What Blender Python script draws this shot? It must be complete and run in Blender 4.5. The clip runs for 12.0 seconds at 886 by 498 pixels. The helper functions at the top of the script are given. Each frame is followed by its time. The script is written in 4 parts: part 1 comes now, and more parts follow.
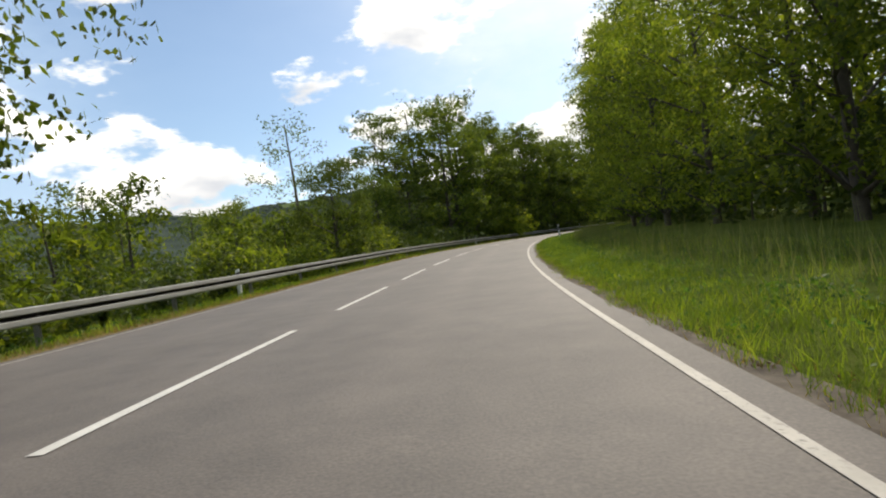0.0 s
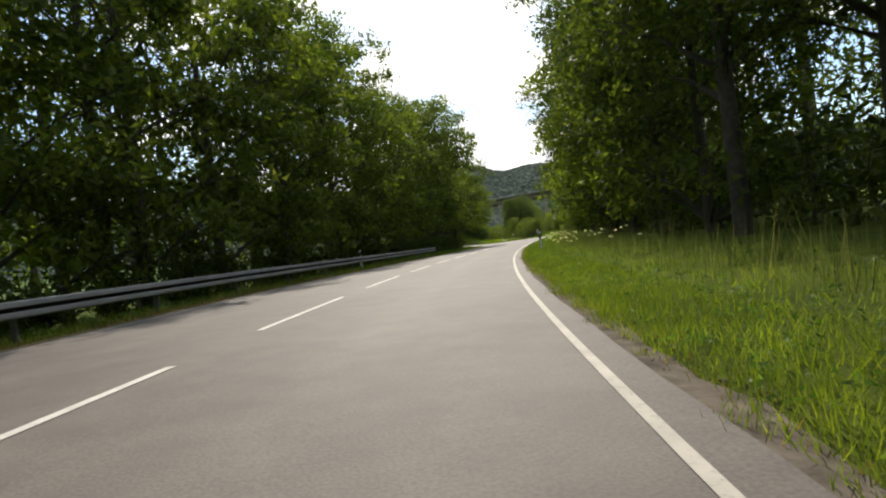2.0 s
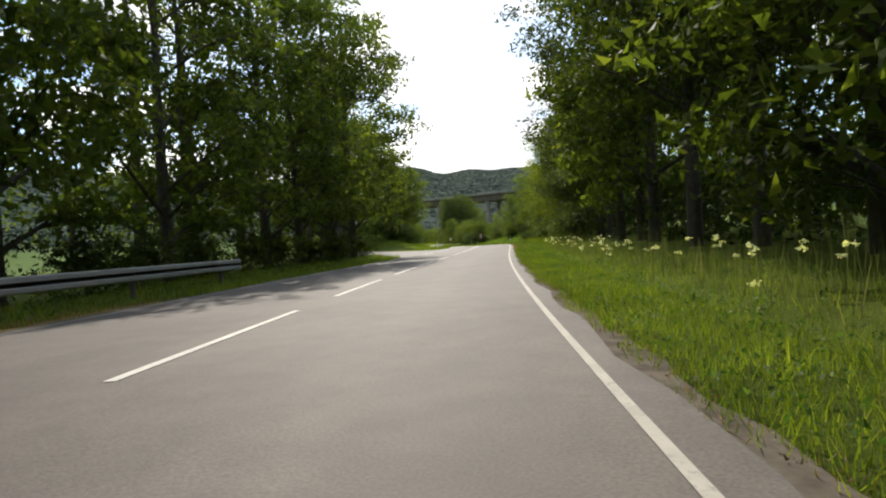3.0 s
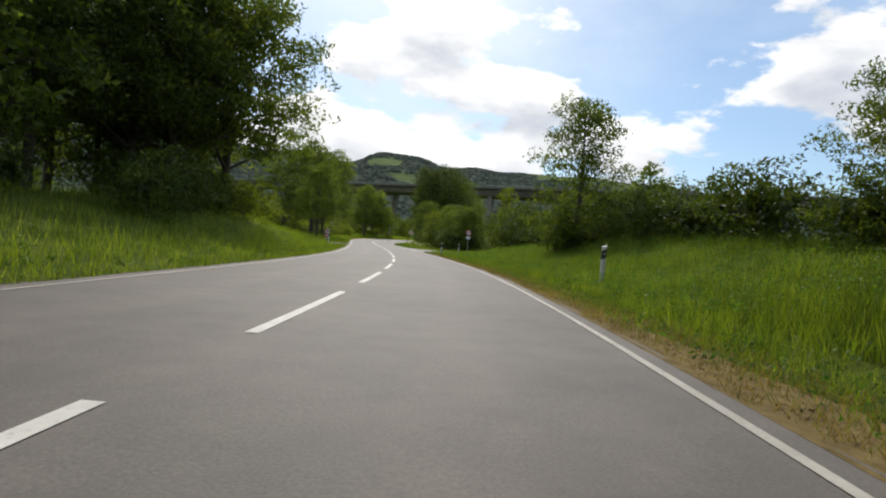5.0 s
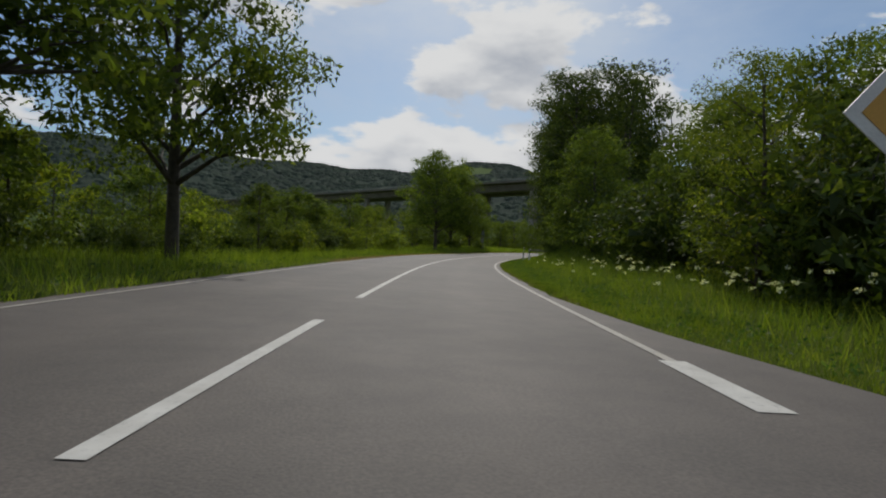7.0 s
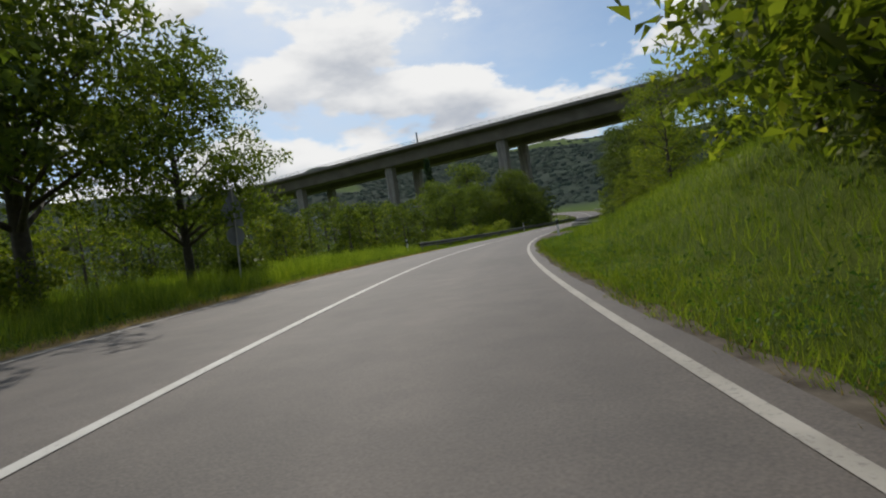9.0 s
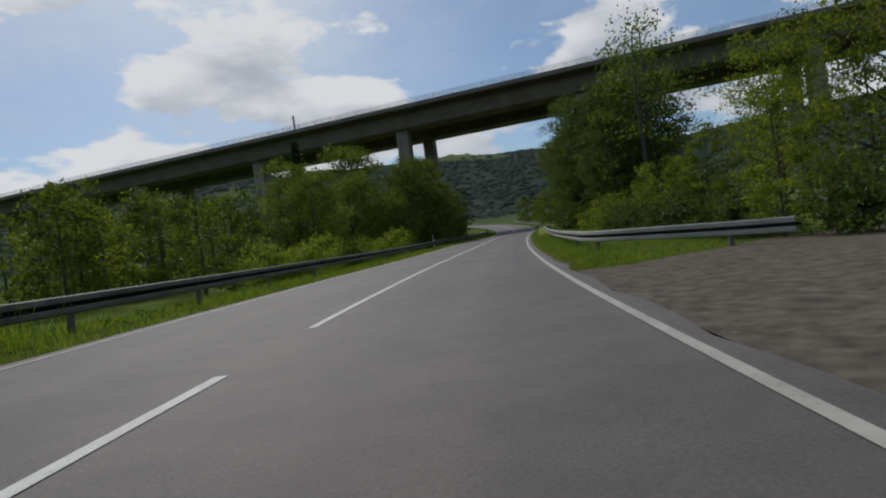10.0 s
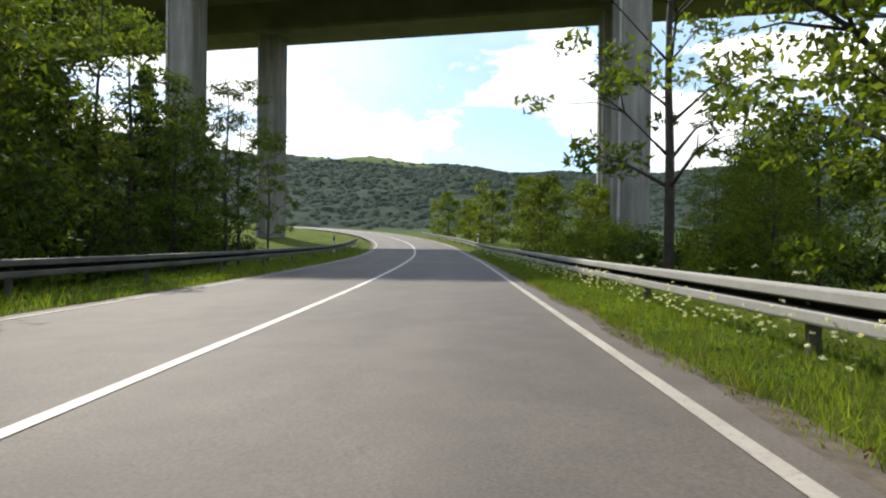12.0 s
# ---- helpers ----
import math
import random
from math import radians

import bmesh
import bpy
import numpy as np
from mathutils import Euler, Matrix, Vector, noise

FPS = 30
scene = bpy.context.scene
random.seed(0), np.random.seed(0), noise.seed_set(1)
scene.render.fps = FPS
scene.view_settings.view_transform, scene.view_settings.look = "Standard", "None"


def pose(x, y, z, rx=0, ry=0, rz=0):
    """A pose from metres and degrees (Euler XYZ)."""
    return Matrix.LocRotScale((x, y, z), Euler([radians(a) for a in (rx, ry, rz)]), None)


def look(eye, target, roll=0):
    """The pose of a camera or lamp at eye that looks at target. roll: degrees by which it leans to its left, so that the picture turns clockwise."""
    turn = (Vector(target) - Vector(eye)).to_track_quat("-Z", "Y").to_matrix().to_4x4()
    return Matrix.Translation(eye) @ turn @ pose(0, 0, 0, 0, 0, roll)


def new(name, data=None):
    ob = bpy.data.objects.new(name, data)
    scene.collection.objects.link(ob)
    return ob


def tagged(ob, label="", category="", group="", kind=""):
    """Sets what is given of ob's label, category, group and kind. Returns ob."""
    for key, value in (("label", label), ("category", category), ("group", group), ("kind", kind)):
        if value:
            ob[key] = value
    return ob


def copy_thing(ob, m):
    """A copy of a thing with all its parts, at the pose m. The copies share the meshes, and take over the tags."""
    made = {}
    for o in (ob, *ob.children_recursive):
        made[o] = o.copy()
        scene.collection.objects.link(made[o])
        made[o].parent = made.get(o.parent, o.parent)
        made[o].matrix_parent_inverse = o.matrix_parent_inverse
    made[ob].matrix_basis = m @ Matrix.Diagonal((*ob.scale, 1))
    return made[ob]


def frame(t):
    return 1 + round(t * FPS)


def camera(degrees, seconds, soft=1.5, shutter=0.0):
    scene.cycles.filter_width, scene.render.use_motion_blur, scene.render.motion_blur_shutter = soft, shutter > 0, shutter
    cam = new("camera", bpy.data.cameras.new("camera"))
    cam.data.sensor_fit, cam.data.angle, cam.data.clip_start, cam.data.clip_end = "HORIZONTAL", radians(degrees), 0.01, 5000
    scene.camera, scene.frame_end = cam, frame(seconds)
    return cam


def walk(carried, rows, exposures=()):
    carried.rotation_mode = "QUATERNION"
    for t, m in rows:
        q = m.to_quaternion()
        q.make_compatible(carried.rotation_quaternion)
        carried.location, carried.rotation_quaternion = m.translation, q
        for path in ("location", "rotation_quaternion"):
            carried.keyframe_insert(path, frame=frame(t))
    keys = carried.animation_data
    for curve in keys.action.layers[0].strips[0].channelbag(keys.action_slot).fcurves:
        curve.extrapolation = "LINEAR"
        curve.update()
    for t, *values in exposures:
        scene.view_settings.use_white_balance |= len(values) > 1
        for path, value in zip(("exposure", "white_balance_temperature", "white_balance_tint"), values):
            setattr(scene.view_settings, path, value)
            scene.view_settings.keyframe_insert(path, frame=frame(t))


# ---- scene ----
cam = camera(77.2, 12.0, soft=2.1)
PATH = [
    (0.0, (2.445, 0.000, 0.826, 89.84, 8.09, 3.33)),
    (0.5, (2.930, 15.838, 0.933, 90.16, 7.60, -1.30)),
    (1.0, (4.978, 33.008, 1.195, 89.81, 7.65, -7.93)),
    (1.5, (8.636, 48.799, 1.304, 89.58, 7.00, -13.90)),
    (2.0, (14.486, 65.296, 1.336, 89.39, 7.10, -19.58)),
    (2.5, (21.194, 80.355, 1.313, 89.09, 6.03, -23.56)),
    (4.5, (55.701, 138.720, 1.233, 89.28, -2.97, -30.59)),
    (5.0, (64.811, 154.522, 1.074, 88.79, -5.42, -26.52)),
    (5.5, (72.081, 169.829, 0.841, 88.62, -7.38, -22.99)),
    (6.0, (78.843, 186.864, 0.553, 88.92, -7.83, -18.88)),
    (6.5, (84.354, 202.987, 0.364, 89.35, -4.92, -16.57)),
    (8.5, (107.554, 263.871, -0.163, 89.29, 8.22, -25.68)),
    (9.0, (115.912, 278.006, -0.173, 89.06, 8.66, -31.02)),
    (9.5, (125.593, 291.465, -0.079, 88.55, 7.44, -36.11)),
    (10.0, (136.669, 304.319, -0.055, 89.08, 7.57, -41.11)),
    (10.5, (148.977, 316.096, -0.036, 89.25, 7.36, -45.45)),
    (11.0, (161.940, 327.192, 0.026, 89.83, 4.76, -48.31)),
    (11.5, (175.098, 337.901, 0.221, 89.56, 3.03, -49.81)),
    (12.0, (188.161, 348.635, 0.323, 89.78, -0.67, -50.03)),
]
EXPOSURE = [(0.0, -0.15, 7000, 10), (0.5, -0.5, 7050, 10), (1.0, -0.5, 7000, 10), (1.5, -0.15, 6950, 10), (2.0, 0.18, 6850, 10), (2.5, 0.3, 6750, 10), (4.5, -0.35, 6700, 10), (5.0, -0.35, 6550, 10), (5.5, -0.65, 6450, 10), (6.5, -1.15, 6400, 10), (8.5, -0.97, 6550, 10), (9.0, -0.8, 6500, 10), (9.5, -1.08, 6250, 10), (10.5, -1.18, 6200, 10), (11.2, -0.85, 6650, 10), (12.0, 0.3, 6600, 10)]
walk(cam, [(t, pose(*p)) for t, p in PATH], EXPOSURE)

# the road: bend in 1/km every 12 m, height every 24 m, both from 12 m behind the start; cross slope by metres along it
BEND = [-1.45, -2.99, -4.54, -5.67, -7.17, -6.70, -5.35, -5.19, -4.32, -3.04, -2.64, -2.14, -0.80, 1.36, 3.45, 3.78, 4.66, 5.00, 3.04, 1.40, 1.36, 0.13, -2.26, -4.42, -5.50, -5.60, -5.79, -5.89, -5.67, -5.53, -3.80, -1.94, -1.48, -1.80, -0.97, 0.56, 1.21, 2.67, 3.62, 7.00, 10.00, 13.00, 13.00, 13.00, 13.00, 13.00, 13.00]
RISE = [0.00, 0.07, 0.45, 0.55, 0.51, 0.39, 0.33, 0.34, 0.09, -0.29, -0.54, -0.73, -0.86, -0.97, -0.85, -0.87, -0.85, -0.58, -0.53, -0.20, 0.90, 2.40, 3.70, 4.60]
CROSS = [(0, 0.026), (85, 0.017), (153, -0.025), (223, 0.001), (288, 0.046), (407, -0.012)]
LANE_LEFT = [(0, 3.62), (85, 3.62), (140, 3.15), (250, 3.15), (280, 3.16), (420, 3.16)]
LANE_RIGHT = [(0, 3.50), (85, 3.52), (140, 3.27), (250, 3.28), (280, 3.34), (330, 3.37), (380, 3.32), (420, 3.30)]
DASH_FIRST, DASH_SECOND = 2.76, 1.33

# ---- daylight ----
SUN_AZ, SUN_EL = radians(-19), radians(40.8)
NORTH = -57
TO_SUN = Vector((-math.sin(SUN_AZ) * math.cos(SUN_EL), math.cos(SUN_AZ) * math.cos(SUN_EL), math.sin(SUN_EL)))


def daylight():
    world = bpy.data.worlds.new("sky")
    scene.world = world
    world.use_nodes = True
    nt = world.node_tree
    nt.nodes.clear()
    N = nt.nodes.new
    out, bg, sky = N("ShaderNodeOutputWorld"), N("ShaderNodeBackground"), N("ShaderNodeTexSky")
    sky.sky_type, sky.sun_disc = "NISHITA", False
    sky.sun_elevation, sky.sun_rotation = SUN_EL, -SUN_AZ
    sky.air_density, sky.dust_density, sky.ozone_density = 1.0, 0.7, 1.5
    geo = N("ShaderNodeTexCoord")

    def cloud(lift_z, scale, detail, rough):
        """Cloud density in the direction of view, sampled somewhat higher or lower."""
        m, n = N("ShaderNodeMapping"), N("ShaderNodeTexNoise")
        m.inputs["Location"].default_value = (1.7, 4.4, 0.9 + lift_z)
        m.inputs["Scale"].default_value = (1.0, 1.0, 2.3)
        nt.links.new(geo.outputs["Generated"], m.inputs[0])
        nt.links.new(m.outputs[0], n.inputs["Vector"])
        n.inputs["Scale"].default_value, n.inputs["Detail"].default_value, n.inputs["Roughness"].default_value = scale, detail, rough
        return n.outputs["Fac"]

    def facing(way, near, far):
        """0 to 1 as the view comes within some degrees of a direction."""
        d, r = N("ShaderNodeVectorMath"), N("ShaderNodeMapRange")
        d.operation, d.inputs[1].default_value = "DOT_PRODUCT", way
        r.interpolation_type = "SMOOTHSTEP"
        r.inputs["From Min"].default_value, r.inputs["From Max"].default_value = math.cos(radians(far)), math.cos(radians(near))
        nt.links.new(geo.outputs["Generated"], d.inputs[0])
        nt.links.new(d.outputs["Value"], r.inputs["Value"])
        return r.outputs[0]

    def sums(kind, a, b):
        m = N("ShaderNodeMath")
        m.operation = kind
        for i, v in enumerate((a, b)):
            if isinstance(v, float):
                m.inputs[i].default_value = v
            else:
                nt.links.new(v, m.inputs[i])
        return m.outputs[0]

    def blend(fac, a, b, kind="MIX"):
        m = N("ShaderNodeMix")
        m.data_type, m.blend_type = "RGBA", kind
        for key, v in (("Factor", fac), ("A", a), ("B", b)):
            if isinstance(v, tuple):
                m.inputs[key].default_value = (*v, 1)
            elif isinstance(v, float):
                m.inputs[key].default_value = v
            else:
                nt.links.new(v, m.inputs[key])
        return m.outputs["Result"]

    def ramp(fac, p0, p1, c0=(0, 0, 0), c1=(1, 1, 1)):
        r = N("ShaderNodeValToRGB")
        r.color_ramp.interpolation = "EASE"
        for e, q, c in zip(r.color_ramp.elements, (p0, p1), (c0, c1)):
            e.position, e.color = q, (*c, 1)
        nt.links.new(fac, r.inputs[0])
        return r.outputs[0]

    # a thin high veil, brighter towards the sun, with one clear blue gap
    height = N("ShaderNodeSeparateXYZ")
    nt.links.new(geo.outputs["Generated"], height.inputs[0])
    gap = Vector((-math.sin(radians(20)) * 0.94, math.cos(radians(20)) * 0.94, 0.345)).normalized()
    north = Vector((-math.sin(radians(NORTH)) * 0.97, math.cos(radians(NORTH)) * 0.97, 0.22)).normalized()
    clear = sums("MULTIPLY", sums("SUBTRACT", 1.0, sums("MULTIPLY", facing(gap, 4, 20), 0.85)), sums("SUBTRACT", 1.0, sums("MULTIPLY", facing(north, 6, 26), 0.25)))
    veil = sums("MULTIPLY", ramp(cloud(0.5, 1.5, 9.0, 0.6), 0.36, 0.68, (0.12, 0.12, 0.12), (0.88, 0.88, 0.88)), clear)
    glow = facing(tuple(TO_SUN), 5, 42)
    air = blend(1.0, sky.outputs[0], (0.86, 0.97, 1.04), "MULTIPLY")
    high = blend(veil, air, blend(glow, (4.6, 6.1, 8.2), (8.8, 9.3, 9.8)))
    # heaped clouds, most of them low over the hills
    low = N("ShaderNodeMapRange")
    low.inputs["From Min"].default_value, low.inputs["From Max"].default_value = 0.16, 0.50
    low.inputs["To Min"].default_value, low.inputs["To Max"].default_value = 0.045, -0.055
    nt.links.new(height.outputs["Z"], low.inputs["Value"])
    puff = sums("SUBTRACT", sums("ADD", cloud(0.0, 3.6, 12.0, 0.56), low.outputs[0]), sums("ADD", sums("MULTIPLY", facing(gap, 2, 13), 0.12), sums("MULTIPLY", facing(north, 8, 24), 0.05)))
    cover = ramp(puff, 0.485, 0.545)
    shade = ramp(sums("ADD", cloud(0.10, 3.6, 7.0, 0.52), low.outputs[0]), 0.48, 0.72, (10.2, 10.2, 10.1), (5.4, 5.8, 6.5))
    scene_sky = blend(cover, high, shade)
    nt.links.new(scene_sky, bg.inputs[0])
    bg.inputs[1].default_value = 0.15
    nt.links.new(bg.outputs[0], out.inputs[0])
    lamp = bpy.data.lights.new("sun", "SUN")
    lamp.energy, lamp.angle, lamp.color = 4.2, radians(0.6), (1.0, 0.94, 0.84)
    new("sun", lamp).matrix_world = look(TO_SUN * 100, (0, 0, 0))


daylight()
scene.view_settings.exposure = 0.0


# ---- materials ----
def material(name, rough=0.8, metal=0.0):
    m = bpy.data.materials.new(name)
    m.use_nodes = True
    b = m.node_tree.nodes["Principled BSDF"]
    b.inputs["Roughness"].default_value, b.inputs["Metallic"].default_value = rough, metal
    b.inputs["Specular IOR Level"].default_value = 0.5 if rough < 0.9 else 0.06
    return m, m.node_tree, b


def link(nt, a, b):
    nt.links.new(a, b)


def noise_ramp(nt, scale, stops, detail=6.0, vector=None, rough=0.55):
    n, r = nt.nodes.new("ShaderNodeTexNoise"), nt.nodes.new("ShaderNodeValToRGB")
    n.inputs["Scale"].default_value, n.inputs["Detail"].default_value, n.inputs["Roughness"].default_value = scale, detail, rough
    if vector:
        link(nt, vector, n.inputs["Vector"])
    els = r.color_ramp.elements
    while len(els) < len(stops):
        els.new(0.5)
    for e, (p, c) in zip(els, stops):
        e.position, e.color = p, (*c, 1)
    link(nt, n.outputs["Fac"], r.inputs[0])
    return r.outputs[0], n.outputs["Fac"]


def mixed(nt, kind, fac, a, b):
    m = nt.nodes.new("ShaderNodeMix")
    m.data_type, m.blend_type = "RGBA", kind
    if isinstance(fac, float):
        m.inputs["Factor"].default_value = fac
    else:
        link(nt, fac, m.inputs["Factor"])
    for s, v in (("A", a), ("B", b)):
        if isinstance(v, tuple):
            m.inputs[s].default_value = (*v, 1)
        else:
            link(nt, v, m.inputs[s])
    return m.outputs["Result"]


def bumped(nt, bsdf, height, strength, distance):
    b = nt.nodes.new("ShaderNodeBump")
    b.inputs["Strength"].default_value, b.inputs["Distance"].default_value = strength, distance
    link(nt, height, b.inputs["Height"])
    link(nt, b.outputs[0], bsdf.inputs["Normal"])


def where(nt):
    return nt.nodes.new("ShaderNodeTexCoord").outputs["Object"]


def plain(name, low, high, scale=4.0, rough=0.8, metal=0.0, grain=60.0, bump=0.15):
    m, nt, b = material(name, rough, metal)
    v = where(nt)
    c, _ = noise_ramp(nt, scale, [(0.3, low), (0.7, high)], vector=v)
    g, f = noise_ramp(nt, grain, [(0.3, (0.8, 0.8, 0.8)), (0.7, (1, 1, 1))], vector=v)
    link(nt, mixed(nt, "MULTIPLY", 0.7, c, g), b.inputs["Base Color"])
    bumped(nt, b, f, bump, 0.01)
    return m


def leafy(name, low, high, through_light=0.45, clumps=0.9, lit=(1.5, 1.55, 0.5)):
    m, nt, b = material(name, 0.62)
    b.inputs["Specular IOR Level"].default_value = 0.25
    geo, info = nt.nodes.new("ShaderNodeNewGeometry"), nt.nodes.new("ShaderNodeObjectInfo")
    r = nt.nodes.new("ShaderNodeValToRGB")
    r.color_ramp.elements[0].color, r.color_ramp.elements[1].color = (*low, 1), (*high, 1)
    r.color_ramp.elements[1].position = 0.8
    last = r.color_ramp.elements.new(1.0)
    last.color = (high[0] * 1.45, high[1] * 1.2, high[2] * 1.3, 1)
    link(nt, geo.outputs["Random Per Island"], r.inputs[0])
    hsv = nt.nodes.new("ShaderNodeHueSaturation")
    rng = nt.nodes.new("ShaderNodeMapRange")
    rng.inputs["To Min"].default_value, rng.inputs["To Max"].default_value = 0.75, 1.25
    link(nt, info.outputs["Random"], rng.inputs["Value"])
    link(nt, rng.outputs[0], hsv.inputs["Value"])
    link(nt, r.outputs[0], hsv.inputs["Color"])
    tex = nt.nodes.new("ShaderNodeTexCoord")
    clump, _ = noise_ramp(nt, clumps, [(0.32, (0.5, 0.55, 0.5)), (0.68, (1.35, 1.3, 1.15))], detail=3.0, vector=tex.outputs["Object"])
    tone = mixed(nt, "MULTIPLY", 1.0, hsv.outputs[0], clump)
    link(nt, tone, b.inputs["Base Color"])
    tr, add = nt.nodes.new("ShaderNodeBsdfTranslucent"), nt.nodes.new("ShaderNodeMixShader")
    tint = mixed(nt, "MULTIPLY", 1.0, tone, lit)
    link(nt, tint, tr.inputs["Color"])
    add.inputs[0].default_value = through_light
    link(nt, b.outputs[0], add.inputs[1])
    link(nt, tr.outputs[0], add.inputs[2])
    link(nt, add.outputs[0], nt.nodes["Material Output"].inputs[0])
    return m


def asphalt_material():
    m, nt, b = material("asphalt", 0.75)
    v = where(nt)
    base, _ = noise_ramp(nt, 0.35, [(0.3, (0.107, 0.091, 0.079)), (0.7, (0.149, 0.128, 0.111))], vector=v)
    grit, f = noise_ramp(nt, 55.0, [(0.3, (0.72, 0.72, 0.72)), (0.72, (1.15, 1.14, 1.12))], vector=v, detail=3.0)
    blot, _ = noise_ramp(nt, 2.3, [(0.35, (0.86, 0.86, 0.86)), (0.65, (1.06, 1.05, 1.04))], vector=v)
    c = mixed(nt, "MULTIPLY", 1.0, mixed(nt, "MULTIPLY", 1.0, base, grit), blot)
    across = nt.nodes.new("ShaderNodeAttribute")
    across.attribute_name = "across"
    wave, half = nt.nodes.new("ShaderNodeMath"), nt.nodes.new("ShaderNodeMath")
    wave.operation, half.operation = "MULTIPLY", "COSINE"
    wave.inputs[1].default_value = 2 * math.pi / 1.72
    link(nt, across.outputs["Fac"], wave.inputs[0])
    link(nt, wave.outputs[0], half.inputs[0])
    track = nt.nodes.new("ShaderNodeValToRGB")
    track.color_ramp.elements[0].color, track.color_ramp.elements[1].color = (0.9, 0.9, 0.905, 1), (1.05, 1.045, 1.04, 1)
    link(nt, half.outputs[0], track.inputs[0])
    c = mixed(nt, "MULTIPLY", 0.8, c, track.outputs[0])
    stain, _ = noise_ramp(nt, 9.0, [(0.66, (1, 1, 1)), (0.74, (0.72, 0.71, 0.7))], vector=v, detail=4.0)
    c = mixed(nt, "MULTIPLY", 0.6, c, stain)
    link(nt, c, b.inputs["Base Color"])
    bumped(nt, b, f, 0.35, 0.006)
    return m


ASPHALT = asphalt_material()
SEAM = plain("worn asphalt seam", (0.08, 0.076, 0.072), (0.12, 0.112, 0.106), scale=7.0, rough=0.8, grain=60.0, bump=0.4)
RUST = plain("weathered dark steel", (0.10, 0.095, 0.085), (0.2, 0.19, 0.17), scale=1.5, rough=0.7, metal=0.3, grain=30.0)
# near-black base colour paints the shade inside the rail's groove
GROOVE_SHADE = plain("road grime on steel", (0.02, 0.019, 0.017), (0.05, 0.047, 0.042), scale=2.0, rough=0.95, grain=30.0)


def paint_material(name, low, high, bare):
    """Road paint, worn through to the asphalt in specks and patches."""
    m, nt, b = material(name, 0.7)
    v = where(nt)
    c, _ = noise_ramp(nt, 3.0, [(0.3, low), (0.7, high)], vector=v)
    worn, f = noise_ramp(nt, 26.0, [(bare, (0, 0, 0)), (bare + 0.12, (1, 1, 1))], vector=v, detail=5.0, rough=0.7)
    thin, _ = noise_ramp(nt, 1.3, [(0.4, (0.15, 0.15, 0.15)), (0.65, (0.85, 0.85, 0.85))], vector=v)
    link(nt, mixed(nt, "MIX", mixed(nt, "MULTIPLY", 1.0, worn, thin), c, (0.15, 0.14, 0.13)), b.inputs["Base Color"])
    bumped(nt, b, f, 0.2, 0.004)
    return m


PAINT = paint_material("road paint", (0.5, 0.475, 0.425), (0.67, 0.645, 0.585), 0.56)
EDGE_PAINT = paint_material("worn edge paint", (0.35, 0.32, 0.27), (0.49, 0.45, 0.385), 0.53)
DIRT = plain("verge dirt", (0.085, 0.07, 0.055), (0.19, 0.16, 0.125), scale=5.0, rough=0.95, grain=25.0, bump=0.5)
def turf_material():
    m, nt, b = material("meadow turf", 1.0)
    v = where(nt)
    big, _ = noise_ramp(nt, 0.5, [(0.3, (0.078, 0.113, 0.018)), (0.7, (0.145, 0.183, 0.032))], vector=v, detail=4.0)
    tuft, f = noise_ramp(nt, 14.0, [(0.3, (0.5, 0.55, 0.5)), (0.7, (1.25, 1.2, 1.1))], vector=v, detail=8.0, rough=0.75)
    straw, _ = noise_ramp(nt, 32.0, [(0.62, (0, 0, 0)), (0.7, (1, 1, 1))], vector=v, detail=3.0)
    c = mixed(nt, "MULTIPLY", 1.0, big, tuft)
    link(nt, mixed(nt, "MIX", straw, c, (0.15, 0.135, 0.05)), b.inputs["Base Color"])
    bumped(nt, b, f, 1.0, 0.06)
    return m


SOIL = turf_material()
# deck concrete: stains, and the girders' own shade put into the base colour
STAINED_SHADED = plain("stained dark concrete", (0.1, 0.09, 0.075), (0.17, 0.155, 0.13), scale=0.25, grain=8.0, bump=0.2)
STEEL = plain("galvanised steel", (0.30, 0.29, 0.265), (0.43, 0.415, 0.385), scale=1.2, rough=0.85, metal=0.0, grain=30.0)


def concrete_material():
    m, nt, b = material("weathered concrete", 0.85)
    v = where(nt)
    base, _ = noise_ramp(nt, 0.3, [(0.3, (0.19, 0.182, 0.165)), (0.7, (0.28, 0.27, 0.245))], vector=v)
    long = nt.nodes.new("ShaderNodeMapping")
    long.inputs["Scale"].default_value = (1.6, 1.6, 0.12)
    link(nt, v, long.inputs[0])
    streak, _ = noise_ramp(nt, 1.2, [(0.42, (0.62, 0.61, 0.58)), (0.62, (1.05, 1.04, 1.02))], vector=long.outputs[0], detail=5.0)
    grain, f = noise_ramp(nt, 14.0, [(0.3, (0.85, 0.85, 0.85)), (0.7, (1.05, 1.05, 1.05))], vector=v)
    link(nt, mixed(nt, "MULTIPLY", 0.8, mixed(nt, "MULTIPLY", 0.8, base, streak), grain), b.inputs["Base Color"])
    bumped(nt, b, f, 0.2, 0.01)
    return m


CONCRETE = concrete_material()
BARK = plain("bark", (0.035, 0.028, 0.02), (0.085, 0.07, 0.052), scale=6.0, grain=30.0, bump=0.8)
LEAF = leafy("leaves", (0.05, 0.075, 0.019), (0.122, 0.165, 0.036), 0.52)
LEAF_LIGHT = leafy("light leaves", (0.085, 0.118, 0.022), (0.175, 0.215, 0.04), 0.58)
# darker copy of LEAF: the woods' shade put into the leaf colour
LEAF_SHADED = leafy("hornbeam leaves", (0.036, 0.057, 0.015), (0.088, 0.122, 0.028), 0.36)
NEEDLE = leafy("needles", (0.012, 0.03, 0.010), (0.03, 0.06, 0.018), 0.15)
